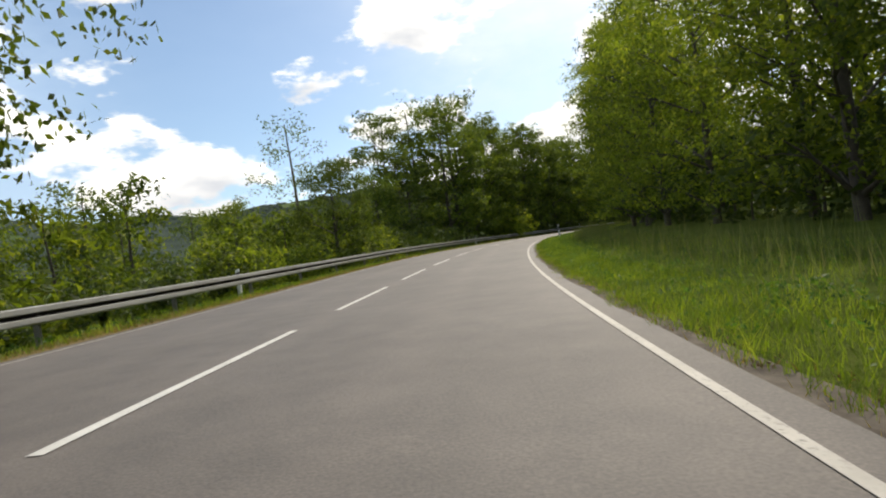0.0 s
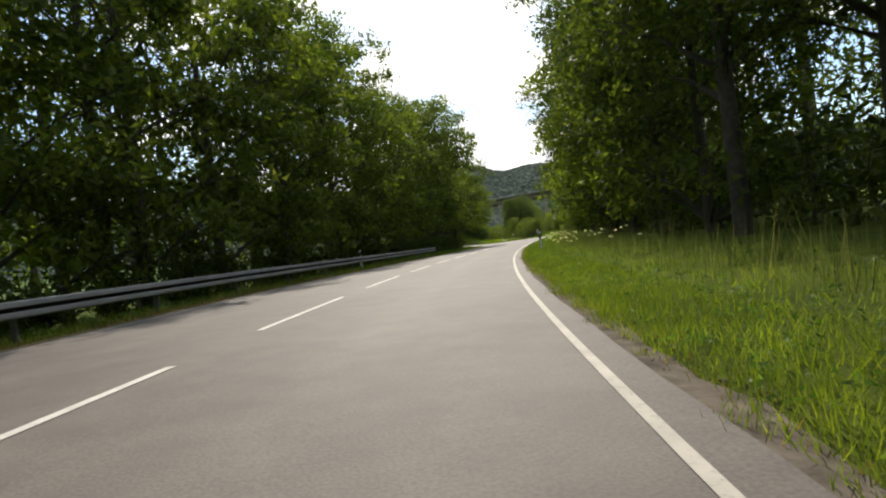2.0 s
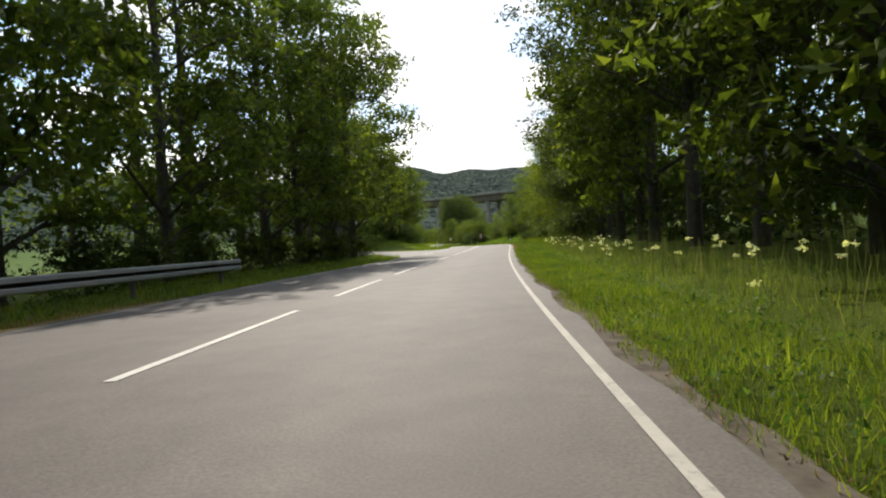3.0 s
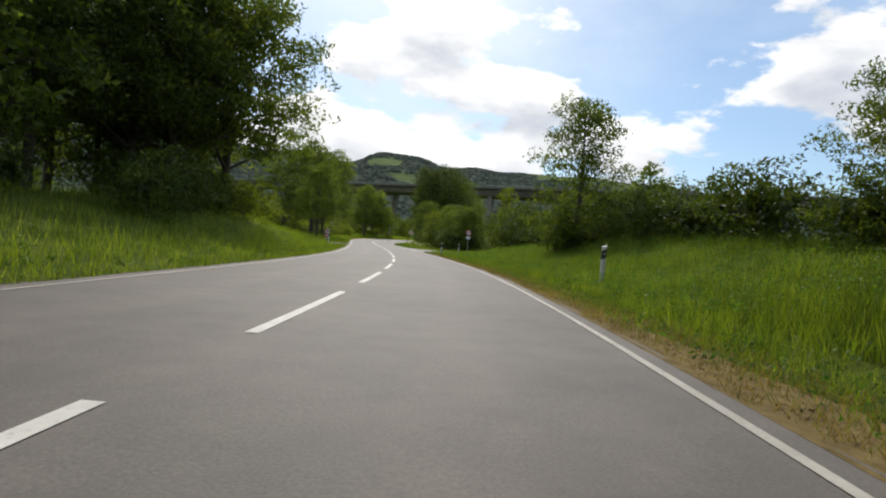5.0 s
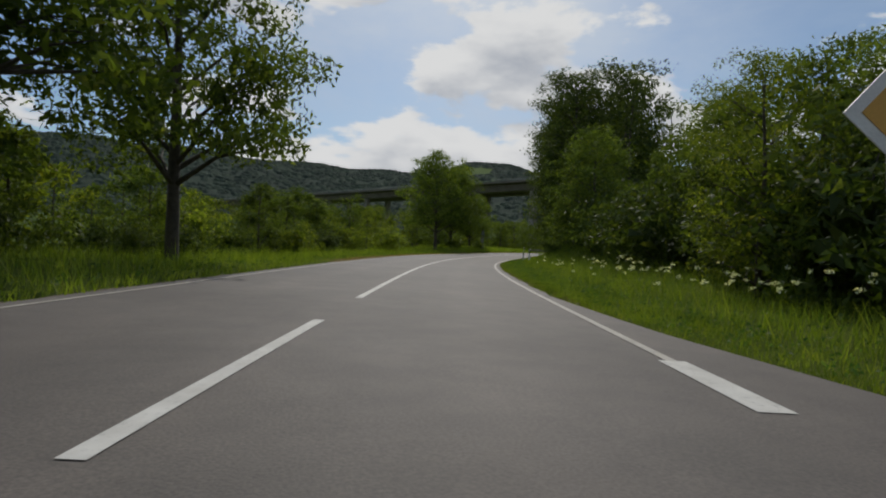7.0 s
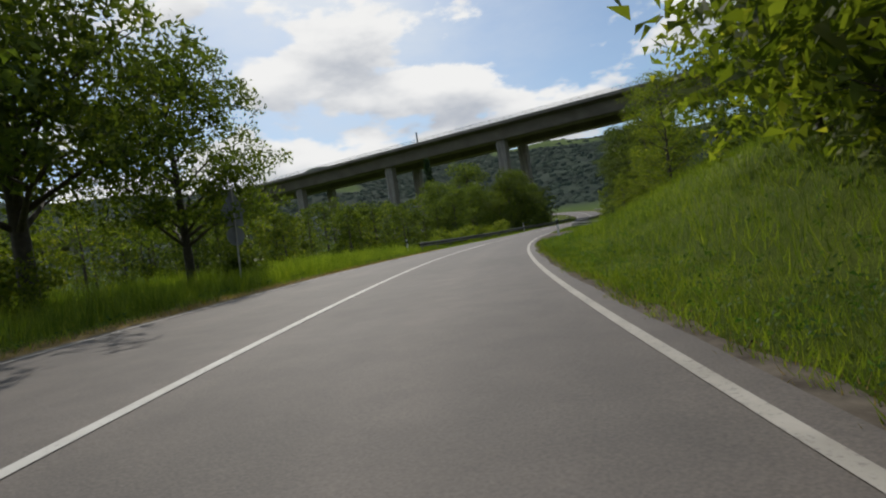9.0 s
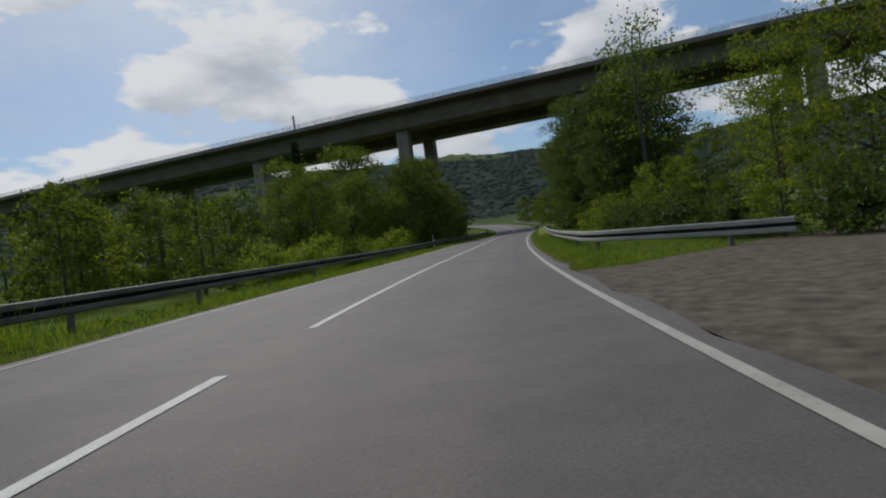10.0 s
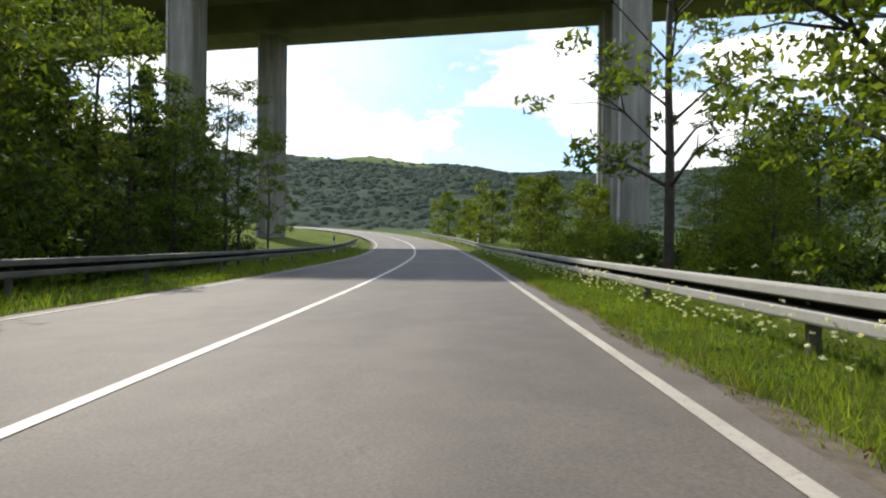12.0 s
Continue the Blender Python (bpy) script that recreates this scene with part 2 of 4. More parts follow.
GRASS = leafy("grass blades", (0.09, 0.13, 0.018), (0.195, 0.235, 0.04), 0.48, 1.4, (1.35, 1.55, 0.45))
STALK = leafy("seeding grass", (0.10, 0.13, 0.04), (0.22, 0.235, 0.10), 0.4, 0.9, (1.2, 1.3, 0.7))
WEED = leafy("verge weeds", (0.05, 0.105, 0.025), (0.13, 0.2, 0.05), 0.4, 2.0, (1.2, 1.5, 0.55))
LITTER = leafy("fallen leaves", (0.07, 0.045, 0.025), (0.17, 0.115, 0.06), 0.1, 3.0)
DRY = leafy("dry grass", (0.16, 0.12, 0.05), (0.30, 0.23, 0.10), 0.3)
WHITE_BLOOM = leafy("white blossoms", (0.55, 0.57, 0.48), (0.75, 0.76, 0.68), 0.3)
YELLOW = leafy("yellow blossoms", (0.30, 0.20, 0.02), (0.55, 0.34, 0.03), 0.3)
HAY = plain("dry mown grass", (0.12, 0.088, 0.038), (0.26, 0.19, 0.08), scale=6.0, rough=1.0, grain=45.0, bump=0.8)
GLINT = plain("pale reflector", (0.5, 0.5, 0.48), (0.6, 0.6, 0.58), rough=0.2)
AMBER_PAINT = plain("yellow sign film", (0.55, 0.28, 0.03), (0.62, 0.33, 0.05), rough=0.45)
RED = plain("red sign film", (0.42, 0.03, 0.025), (0.5, 0.045, 0.035), rough=0.45)
BACK = plain("dull sign back", (0.16, 0.17, 0.18), (0.22, 0.23, 0.24), rough=0.6, metal=0.3)
WHITE = plain("white plastic", (0.62, 0.62, 0.60), (0.75, 0.75, 0.73), rough=0.5)
BLACK = plain("black plastic", (0.015, 0.015, 0.017), (0.03, 0.03, 0.032), rough=0.5)
FIELD = plain("valley meadow", (0.06, 0.10, 0.02), (0.10, 0.14, 0.03), scale=0.02, rough=1.0, grain=0.8)


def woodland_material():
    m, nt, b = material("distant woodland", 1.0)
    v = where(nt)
    # pale bluish wood tones: the haze of distance is mixed into this colour
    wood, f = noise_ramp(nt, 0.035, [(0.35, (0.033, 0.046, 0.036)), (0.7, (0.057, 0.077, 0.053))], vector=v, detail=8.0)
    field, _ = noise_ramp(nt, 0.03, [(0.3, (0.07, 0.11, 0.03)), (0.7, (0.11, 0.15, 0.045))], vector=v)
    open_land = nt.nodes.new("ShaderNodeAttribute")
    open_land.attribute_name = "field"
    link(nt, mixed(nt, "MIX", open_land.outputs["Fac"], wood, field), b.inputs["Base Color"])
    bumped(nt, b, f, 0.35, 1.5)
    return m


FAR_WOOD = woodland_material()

# ---- the road's line ----
STEP = 0.5
S_ALL = np.arange(-12.0, 540.0, STEP)
_k = np.interp(S_ALL, np.arange(len(BEND)) * 12.0 - 12, BEND) * 1e-3
_th = np.concatenate([[0], np.cumsum(_k[:-1] * STEP)])
_th -= _th[24]
_mid = _th[:-1] + _k[:-1] * STEP / 2
X_ALL = np.concatenate([[0], np.cumsum(-np.sin(_mid) * STEP)])
Y_ALL = np.concatenate([[0], np.cumsum(np.cos(_mid) * STEP)])
X_ALL, Y_ALL = X_ALL - X_ALL[24], Y_ALL - Y_ALL[24]
_z = np.interp(S_ALL, np.arange(len(RISE)) * 24.0 - 12, RISE)
_w = np.hanning(49)
Z_ALL = np.convolve(np.pad(_z, 24, mode="edge"), _w / _w.sum(), "valid")
# straight run behind the start
_back = np.arange(-90.0, -12.0, STEP)
X_ALL = np.concatenate([X_ALL[0] + math.sin(_th[0]) * (-12 - _back), X_ALL])
Y_ALL = np.concatenate([Y_ALL[0] - math.cos(_th[0]) * (-12 - _back), Y_ALL])
Z_ALL = np.concatenate([np.full(len(_back), Z_ALL[0]), Z_ALL])
TH_ALL = np.concatenate([np.full(len(_back), _th[0]), _th])
S_ALL = np.concatenate([_back, S_ALL])


def table(rows, s):
    return np.interp(s, [r[0] for r in rows], [r[1] for r in rows])


RIGHT_BANK = [(-60, 0.1), (110, 0.2), (150, 0.6), (172, 0.9), (190, 2.2), (212, 1.6), (221, 0.2), (250, 0.1), (266, 1.2), (288, 2.6), (312, 2.9), (331, 2.3), (338, 1.1), (343, 0.1), (352, -0.3), (440, -0.5), (540, -0.5)]
LEFT_BANK = [(-60, -1.6), (60, -1.2), (120, 0.1), (170, 0.3), (188, 1.2), (200, 1.9), (214, 1.8), (226, 0.9), (244, 0.6), (262, -0.3), (300, -0.2), (318, 0.15), (344, 0.15), (352, -0.7), (420, -0.8), (480, 0.0), (540, 1.0)]


def lift(s, o):
    """Height of the land over the road's middle."""
    s, o = np.asarray(s, float), np.asarray(o, float)
    a = np.abs(o)
    u = np.clip((a - 4.3) / 8.0, 0, 1)
    u = u * u * (3 - 2 * u)
    bank = np.where(o > 0, table(RIGHT_BANK, s), table(LEFT_BANK, s))
    far = np.clip((a - 14) / 60, 0, 1)
    edge = -np.sign(o) * np.minimum(a, 4.3) * table(CROSS, s)
    return edge + bank * u + far * np.where(o > 0, 1.5, -2.0) * np.sign(bank + 0.3)


def spot(s, o, h=0.0):
    """World place at s metres along the road, o metres to the right of its middle, h above the land."""
    th = np.interp(s, S_ALL, TH_ALL)
    z = np.interp(s, S_ALL, Z_ALL) + lift(s, o) + h
    return np.stack([np.interp(s, S_ALL, X_ALL) + o * np.cos(th), np.interp(s, S_ALL, Y_ALL) + o * np.sin(th), z], -1)


def heading(s):
    return float(np.interp(s, S_ALL, TH_ALL))


def mesh(name, verts, faces, mat, smooth=False):
    me = bpy.data.meshes.new(name)
    me.from_pydata([tuple(v) for v in verts], [], faces)
    me.materials.append(mat)
    if smooth:
        me.shade_smooth()
    return me


def sheets(name, verts, n, mat):
    """A mesh of separate n-cornered leaves, from an array of corners."""
    verts = np.asarray(verts, np.float32).reshape(-1, 3)
    k = len(verts) // n
    me = bpy.data.meshes.new(name)
    me.vertices.add(len(verts))
    me.vertices.foreach_set("co", verts.ravel())
    me.loops.add(len(verts))
    me.loops.foreach_set("vertex_index", np.arange(len(verts), dtype=np.int32))
    me.polygons.add(k)
    me.polygons.foreach_set("loop_start", np.arange(0, len(verts), n, dtype=np.int32))
    me.polygons.foreach_set("loop_total", np.full(k, n, np.int32))
    me.update(calc_edges=True)
    me.materials.append(mat)
    return me


def part(name, me, parent, label=""):
    ob = new(name, me)
    ob.parent = parent
    return tagged(ob, label)


def ribbon(name, ss, offsets, heights, mat, smooth=True):
    """A strip along the road: offsets and heights are arrays, or functions of s."""
    cols = []
    for o, h in zip(offsets, heights):
        oo = o(ss) if callable(o) else np.full(len(ss), float(o))
        cols.append(spot(ss, oo, h))
    V = np.stack(cols, 1)
    n, k = V.shape[:2]
    F = [(i * k + j, i * k + j + 1, (i + 1) * k + j + 1, (i + 1) * k + j) for i in range(n - 1) for j in range(k - 1)]
    return mesh(name, V.reshape(-1, 3), F, mat, smooth)


def left_edge(s):
    return -table(LANE_LEFT, s)


def right_edge(s):
    return table(LANE_RIGHT, s)


# ---- ground and road ----
def ground():
    ss = np.arange(-90, 539, 2.0)
    oo = [-100, -70, -45, -30, -22, -17, -14, -12, -10.5, -9, -8, -7, -6, -5.2, -4.6, -4.2, 0, 4.2, 4.6, 5.2, 6, 7, 8, 9, 10.5, 12, 14, 17, 22, 30, 45, 70, 100]
    me = ribbon("ground", ss, oo, [-9.0 if abs(o) > 90 else -0.03 if abs(o) > 4.25 else -0.16 for o in oo], SOIL)
    tagged(new("ground", me), "green grassy verges and meadow ground beside the road", "ground", kind="structure")
    n = 96
    V, F = [], []
    for r in (0, 60, 120, 220, 400, 800, 1600, 4200):
        for i in range(n):
            a = 2 * math.pi * i / n
            V.append((120 + r * math.cos(a), 230 + r * math.sin(a), -6.0 - 0.002 * r))
    for k in range(7):
        for i in range(n):
            j = (i + 1) % n
            F.append((k * n + i, k * n + j, (k + 1) * n + j, (k + 1) * n + i))
    tagged(new("meadow_ground", mesh("meadow_ground", V, F, FIELD)), "green meadow land of the valley reaching the horizon", "ground", kind="structure")


def road():
    ss = np.arange(-88, 538, 1.0)
    lo = lambda s: left_edge(s) - 0.28
    hi = lambda s: right_edge(s) + 0.27 + 0.04 * np.sin(s * 1.9) + 0.03 * np.sin(s * 4.3)
    cols = [lo, left_edge] + list(np.arange(-2.9, 3.0, 0.42)) + [right_edge, hi]
    me = ribbon("road", ss, cols, [0.0] * len(cols), ASPHALT)
    wear = me.attributes.new("across", "FLOAT", "POINT")
    wear.data.foreach_set("value", np.stack([c(ss) if callable(c) else np.full(len(ss), c) for c in cols], 1).ravel().astype(np.float32))
    road_ob = tagged(new("road", me), "grey worn asphalt country road with white markings", "road", kind="structure")
    for f, sg in ((right_edge, 1), (left_edge, -1)):
        rag = lambda s, g=f, q=sg: g(s) + q * (0.5 + 0.04 * np.sin(s * 2.7) + 0.04 * np.sin(s * 5.1 + 1))
        for a, b in ([(-60, 220), (255, 332), (351, 500)] if sg > 0 else [(-60, 126), (176, 220), (235, 500)]):
            me = ribbon("verge_dirt", np.arange(a, b, 0.5), [lambda s, g=f, q=sg: g(s) + q * 0.18, rag], [-0.006, -0.026], DIRT)
            tagged(new("verge_dirt", me), "bare brown dirt along the edge of the asphalt", "ground", kind="structure")
    for f, sg, a, b, wide in ((left_edge, -1, -60, 112, 0.8), (right_edge, 1, 140, 219, 0.95), (left_edge, -1, 262, 344, 1.15)):
        rag = lambda s, g=f, q=sg, w=wide: g(s) + q * (w + 0.06 * np.sin(s * 0.8) + 0.05 * np.sin(s * 3.1 + 1))
        me = ribbon("dry_verge", np.arange(a, b, 0.5), [lambda s, g=f, q=sg: g(s) + q * 0.22, rag], [0.002, -0.024], HAY)
        tagged(new("dry_verge", me), "dry brown mown grass lying along the road", "ground", kind="structure")
    s2 = np.arange(352, 402, 0.4)
    seam = ribbon("tar_seam", s2, [lambda s: 2.62 + 0.03 * np.sin(s * 3.1), lambda s: 2.86 + 0.04 * np.sin(s * 2.3 + 1)], [0.003, 0.003], SEAM)
    part("tar_seam", seam, road_ob, "darker worn seam in the asphalt")
    for nm, off, w in (("edge_line", left_edge, 0.075), ("edge_line", right_edge, 0.1)):
        gap = [(-88, 140), (169, 538)] if off is left_edge else [(-88, 223), (244, 538)]
        for a, b in gap:
            s2 = np.arange(a, b, 1.0)
            me = ribbon(nm, s2, [lambda s, f=off, q=w: f(s) - q / 2 * np.interp(s, [120, 250], [0.7, 1.0]), lambda s, f=off, q=w: f(s) + q / 2 * np.interp(s, [120, 250], [0.7, 1.0])], [0.006, 0.006], EDGE_PAINT)
            part(nm, me, road_ob, "worn off-white edge line")
    for a, b, wid, ph in ((-60, 120, 0.10, DASH_FIRST), (120, 246, 0.12, DASH_SECOND)):
        s0 = math.floor(a / 6) * 6 + ph
        while s0 < b:
            s2 = np.linspace(s0, s0 + 4, 5)
            part("centre_dash", ribbon("centre_dash", s2, [-wid / 2, wid / 2], [0.006, 0.006], PAINT), road_ob)
            s0 += 6
    for a, b in ((248, 343.3), (345.4, 538)):
        s2 = np.arange(a, b, 0.7)
        part("centre_line", ribbon("centre_line", s2, [-0.055, 0.055], [0.006, 0.006], PAINT), road_ob, "solid white centre line")
    for f, a, b in ((left_edge, 142.5, 168), (right_edge, 224.5, 243)):
        for s0 in np.arange(a, b, 3.0):
            s2 = np.linspace(s0, s0 + 1.5, 3)
            part("junction_dash", ribbon("junction_dash", s2, [lambda s, g=f: g(s) - 0.12, lambda s, g=f: g(s) + 0.12], [0.006, 0.006], PAINT), road_ob)


def mouth(name, near, far, mat, label, h=-0.008):
    """A side road's mouth between two rows of (s, o)."""
    V, F = [], []
    k = 14
    for row in (near, far):
        t = np.linspace(0, 1, len(row))
        q = np.linspace(0, 1, 30)
        ss, oo = np.interp(q, t, [r[0] for r in row]), np.interp(q, t, [r[1] for r in row])
        V.append(np.stack([ss, oo], -1))
    grid = np.stack([V[0] + (V[1] - V[0]) * u for u in np.linspace(0, 1, k)], 1)
    P3 = spot(grid[..., 0], grid[..., 1], h).reshape(-1, 3)
    flat = np.clip((np.abs(grid[..., 1].ravel()) - 4.0) / 6, 0, 1)
    P3[:, 2] += 0.05 * flat
    F = [(i * k + j, i * k + j + 1, (i + 1) * k + j + 1, (i + 1) * k + j) for i in range(29) for j in range(k - 1)]
    return tagged(new(name, mesh(name, P3, F, mat, True)), label, "road", kind="structure")


ground()
road()
mouth("side_road", [(221, 3.3), (223, 3.9), (226, 6.5), (228.5, 12), (229, 20), (229, 60)], [(254, 3.3), (246, 3.9), (239.5, 5), (236, 9), (234.5, 16), (234, 60)], ASPHALT, "grey asphalt side road joining the main road")
mouth("side_road", [(126, -3.1), (138, -4.0), (145, -7), (147, -14), (147, -30), (147, -60)], [(176, -3.1), (168, -3.9), (161, -5.2), (155, -9), (153, -16), (153, -60)], ASPHALT, "grey asphalt side road joining the main road opposite a wood")
mouth("field_path", [(221, -3.0), (222.5, -4.0), (223.5, -5.5), (224, -7.5)], [(234, -3.0), (231.5, -4.0), (229, -5.5), (228, -7.5)], DIRT, "dusty field path beside a striped board")
mouth("gravel_drive", [(333, 3.6), (336, 4.4), (339, 7), (341, 11), (343, 18), (344, 30)], [(349.5, 3.6), (349.5, 4.6), (351, 6.6), (354, 9), (357, 16), (358, 30)], DIRT, "brown gravel drive leading off the road")


# ---- guard rails ----
def guard_rail(a, b, side, off, drop, label, steel=None, flare=0.0):
    """A steel W-beam on posts from a to b metres along the road."""
    rail = tagged(new("guard_rail"), label, "guard rail", "guard rails")
    prof = [(0.0, 0.75), (0.04, 0.752), (0.075, 0.738), (0.083, 0.72), (0.083, 0.648), (0.07, 0.634), (-0.02, 0.62), (-0.045, 0.606), (-0.045, 0.582), (-0.02, 0.57), (0.07, 0.557), (0.083, 0.543), (0.083, 0.47), (0.075, 0.452), (0.04, 0.438), (0.0, 0.44)]
    ss = np.concatenate([np.arange(a, a + 8, 0.5), np.arange(a + 8, b + 0.1, 2.0)])
    at_o = lambda s: off + side * flare * np.clip((a + 6.5 - s) / 6.5, 0, 1) ** 2.2
    for nm, run, mat, about in (("beam", prof[:6], steel or STEEL, "galvanised upper wave of the steel beam"), ("groove", prof[5:11], GROOVE_SHADE, "groove between the two waves, coloured dark as shade"), ("beam", prof[10:], steel or STEEL, "galvanised lower wave of the steel beam")):
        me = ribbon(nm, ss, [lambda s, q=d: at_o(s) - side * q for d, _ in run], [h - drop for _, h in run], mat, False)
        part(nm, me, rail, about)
    post_me = None
    for s in np.arange(a + 1, b, 4.0):
        x, y, z = (float(v) for v in spot(s, at_o(s) + side * 0.09, -drop))
        V = [(px, py, pz) for pz in (-0.3, 0.68) for px, py in ((-0.05, -0.03), (0.05, -0.03), (0.05, 0.03), (-0.05, 0.03))]
        F = [(0, 1, 5, 4), (1, 2, 6, 5), (2, 3, 7, 6), (3, 0, 4, 7), (4, 5, 6, 7)]
        post_me = post_me or mesh("post", V, F, RUST)
        part("post", post_me, rail).matrix_world = pose(x, y, z, 0, 0, math.degrees(heading(s)))


guard_rail(-60, 118, -1, -5.3, 0.06, "galvanised steel guard rail beside the road")
guard_rail(343, 462, -1, -5.0, 0.1, "dull weathered steel guard rail along the valley side", RUST)
guard_rail(351, 480, 1, 4.9, 0.2, "galvanised steel guard rail on the grass verge", flare=3.4)


# ---- trees ----
def trunk_mesh(rng, height, radius, limbs, lean=0.05, low=0.3, wide=1.0):
    """Tapered trunk with limbs, as tubes. Returns the mesh and the limbs' end points."""
    V, F, tips = [], [], []

    def tube(pts, r0, r1, k=6):
        base = len(V)
        for i, p in enumerate(pts):
            q = pts[min(i + 1, len(pts) - 1)] - pts[max(i - 1, 0)]
            q = Vector(q).normalized()
            u = q.orthogonal().normalized()
            w = q.cross(u)
            r = r0 + (r1 - r0) * i / (len(pts) - 1)
            for j in range(k):
                a = 2 * math.pi * j / k
                V.append(tuple(Vector(p) + (u * math.cos(a) + w * math.sin(a)) * r))
        for i in range(len(pts) - 1):
            for j in range(k):
                F.append((base + i * k + j, base + i * k + (j + 1) % k, base + (i + 1) * k + (j + 1) % k, base + (i + 1) * k + j))

    main = [np.array([math.sin(i * 1.3 + limbs) * lean * i * 0.3, math.cos(i * 0.9) * lean * i * 0.3, height * 0.92 * i / 7]) for i in range(8)]
    main[0][2] = -0.4
    tube(main, radius, radius * 0.18, 8)
    for i in range(limbs):
        q, a = (i + rng.uniform(0.1, 0.9)) / limbs, i * 2.4 + rng.uniform(-0.5, 0.5)
        reach = crown_width(q, wide) * rng.uniform(0.55, 0.85)
        z = low + (height * 0.97 - low) * q
        z0 = max(low * 0.75, z - reach * rng.uniform(0.45, 0.8))
        j = max(0.4, min(6.6, z0 / (height * 0.92) * 7))
        p0 = main[int(j)] + (main[int(j) + 1] - main[int(j)]) * (j % 1)
        end = np.array([math.cos(a) * reach, math.sin(a) * reach, z])
        mid = (p0 + end) / 2 + np.array([rng.uniform(-0.2, 0.2), rng.uniform(-0.2, 0.2), 0.08 * reach])
        r0 = radius * (0.44 - 0.28 * q)
        tube([p0, mid, end], r0, radius * 0.05, 5)
        tips += [end, mid * 0.4 + end * 0.6]
        for k in (-1, 1):
            b = a + k * rng.uniform(0.4, 0.8)
            twig = mid + np.array([math.cos(b), math.sin(b), rng.uniform(0.0, 0.5)]) * reach * rng.uniform(0.35, 0.55)
            tube([mid, (mid + twig) / 2 + np.array([0, 0, 0.05 * reach]), twig], r0 * 0.45, radius * 0.03, 4)
            tips.append(twig)
    return mesh("trunk", V, F, BARK, True), tips


def crown_width(q, wide):
    """How wide a crown is at a share q of its height: broadest somewhat below the middle."""
    return wide * math.sqrt(max(0.04, 1 - ((q - 0.4) / 0.66) ** 2))


def leaf_corners(rng, centres, per, spread, size, droop=0.0, kite=False):
    """Corners of leaves scattered round clump centres."""
    n = len(centres)
    c = np.repeat(np.asarray(centres), per, 0)
    d = rng.normal(0, 1, (n * per, 3))
    d /= np.linalg.norm(d, axis=1)[:, None]
    c = c + d * (rng.uniform(0, 1, (n * per, 1)) ** 0.5) * spread * np.array([1, 1, 0.55])
    u = rng.normal(0, 1, (n * per, 3)) + np.array([0, 0, -droop])
    u /= np.linalg.norm(u, axis=1)[:, None]
    w = np.cross(u, rng.normal(0, 1, (n * per, 3)))
    w /= np.linalg.norm(w, axis=1)[:, None] + 1e-9
    s = size * rng.uniform(0.6, 1.3, (n * per, 1))
    if kite:
        return np.stack([c - u * s * 0.6, c + w * s * 0.36, c + u * s * 0.75, c - w * s * 0.36], 1)
    return np.stack([c - u * s * 0.55 - w * s * 0.26, c - u * s * 0.2 + w * s * 0.4, c + u * s * 0.8], 1)


def crown_centres(rng, n, low, high, radius, tips):
    """Clump centres in an uneven crown: flat lobes round the limbs' ends, and a few on top."""
    lobes = [(np.array(t), radius * rng.uniform(0.2, 0.36)) for t in tips]
    lobes += [(np.array([rng.uniform(-0.2, 0.2) * radius, rng.uniform(-0.2, 0.2) * radius, high - radius * rng.uniform(0.1, 0.5)]), radius * 0.3) for _ in range(3)]
    pick = rng.integers(0, len(lobes), n)
    d = rng.normal(0, 1, (n, 3))
    d /= np.linalg.norm(d, axis=1)[:, None]
    out = np.array([lobes[i][0] for i in pick]) + d * np.array([lobes[i][1] for i in pick])[:, None] * rng.uniform(0.5, 1.05, (n, 1)) * np.array([1, 1, 0.62])
    out[:, 2] = np.maximum(out[:, 2], low * rng.uniform(0.8, 1.1, n))
    return out


def broadleaf(seed, height, radius, low, clumps, per, size, mat, label, limbs=14, thick=0.22, kite=False, core=500):
    """A tree: trunk and limbs, outer leaves in clumps, and larger sprays that fill the crown's inside."""
    rng = np.random.default_rng(seed)
    tree = tagged(new("tree"), label, "tree")
    tm, tips = trunk_mesh(rng, height, thick, limbs, 0.05, low, radius)
    part("trunk", tm, tree)
    centres = crown_centres(rng, clumps, low, height, radius, tips)
    leaves = [leaf_corners(rng, centres, per, radius * 0.15, size, 0.4 if kite else 0.0, kite)]
    if core:
        q, a = rng.uniform(0.02, 0.93, core), rng.uniform(0, 2 * math.pi, core)
        r = np.array([crown_width(v, radius) for v in q]) * rng.uniform(0.05, 1.0, core) ** 0.6 * 0.6
        inner = np.stack([np.cos(a) * r, np.sin(a) * r, low + (height - low) * q], -1)
        leaves.append(leaf_corners(rng, inner, 4, 0.5, 0.06 + 0.038 * radius, 0.0, kite))
    part("crown", sheets("crown", np.concatenate(leaves), 4 if kite else 3, mat), tree)
    return tree


def conifer(seed, height, radius, clumps, label):
    rng = np.random.default_rng(seed)
    tree = tagged(new("tree"), label, "tree")
    tm, _ = trunk_mesh(rng, height, 0.16, 0, 0.0)
    part("trunk", tm, tree)
    c = []
    for i in range(clumps):
        q = rng.uniform(0.08, 1.0)
        tier = (math.floor(q * 22) + rng.uniform(0, 0.8)) / 22
        r = radius * (1.03 - q) * rng.uniform(0.2, 1.0) ** 0.6
        a = rng.uniform(0, 2 * math.pi)
        c.append((math.cos(a) * r, math.sin(a) * r, height * (tier + 0.05) - r * 0.25 + rng.uniform(-0.1, 0.1)))
    part("crown", sheets("crown", leaf_corners(rng, c, 14, 0.38, 0.3, 0.5), 3, NEEDLE), tree)
    return tree


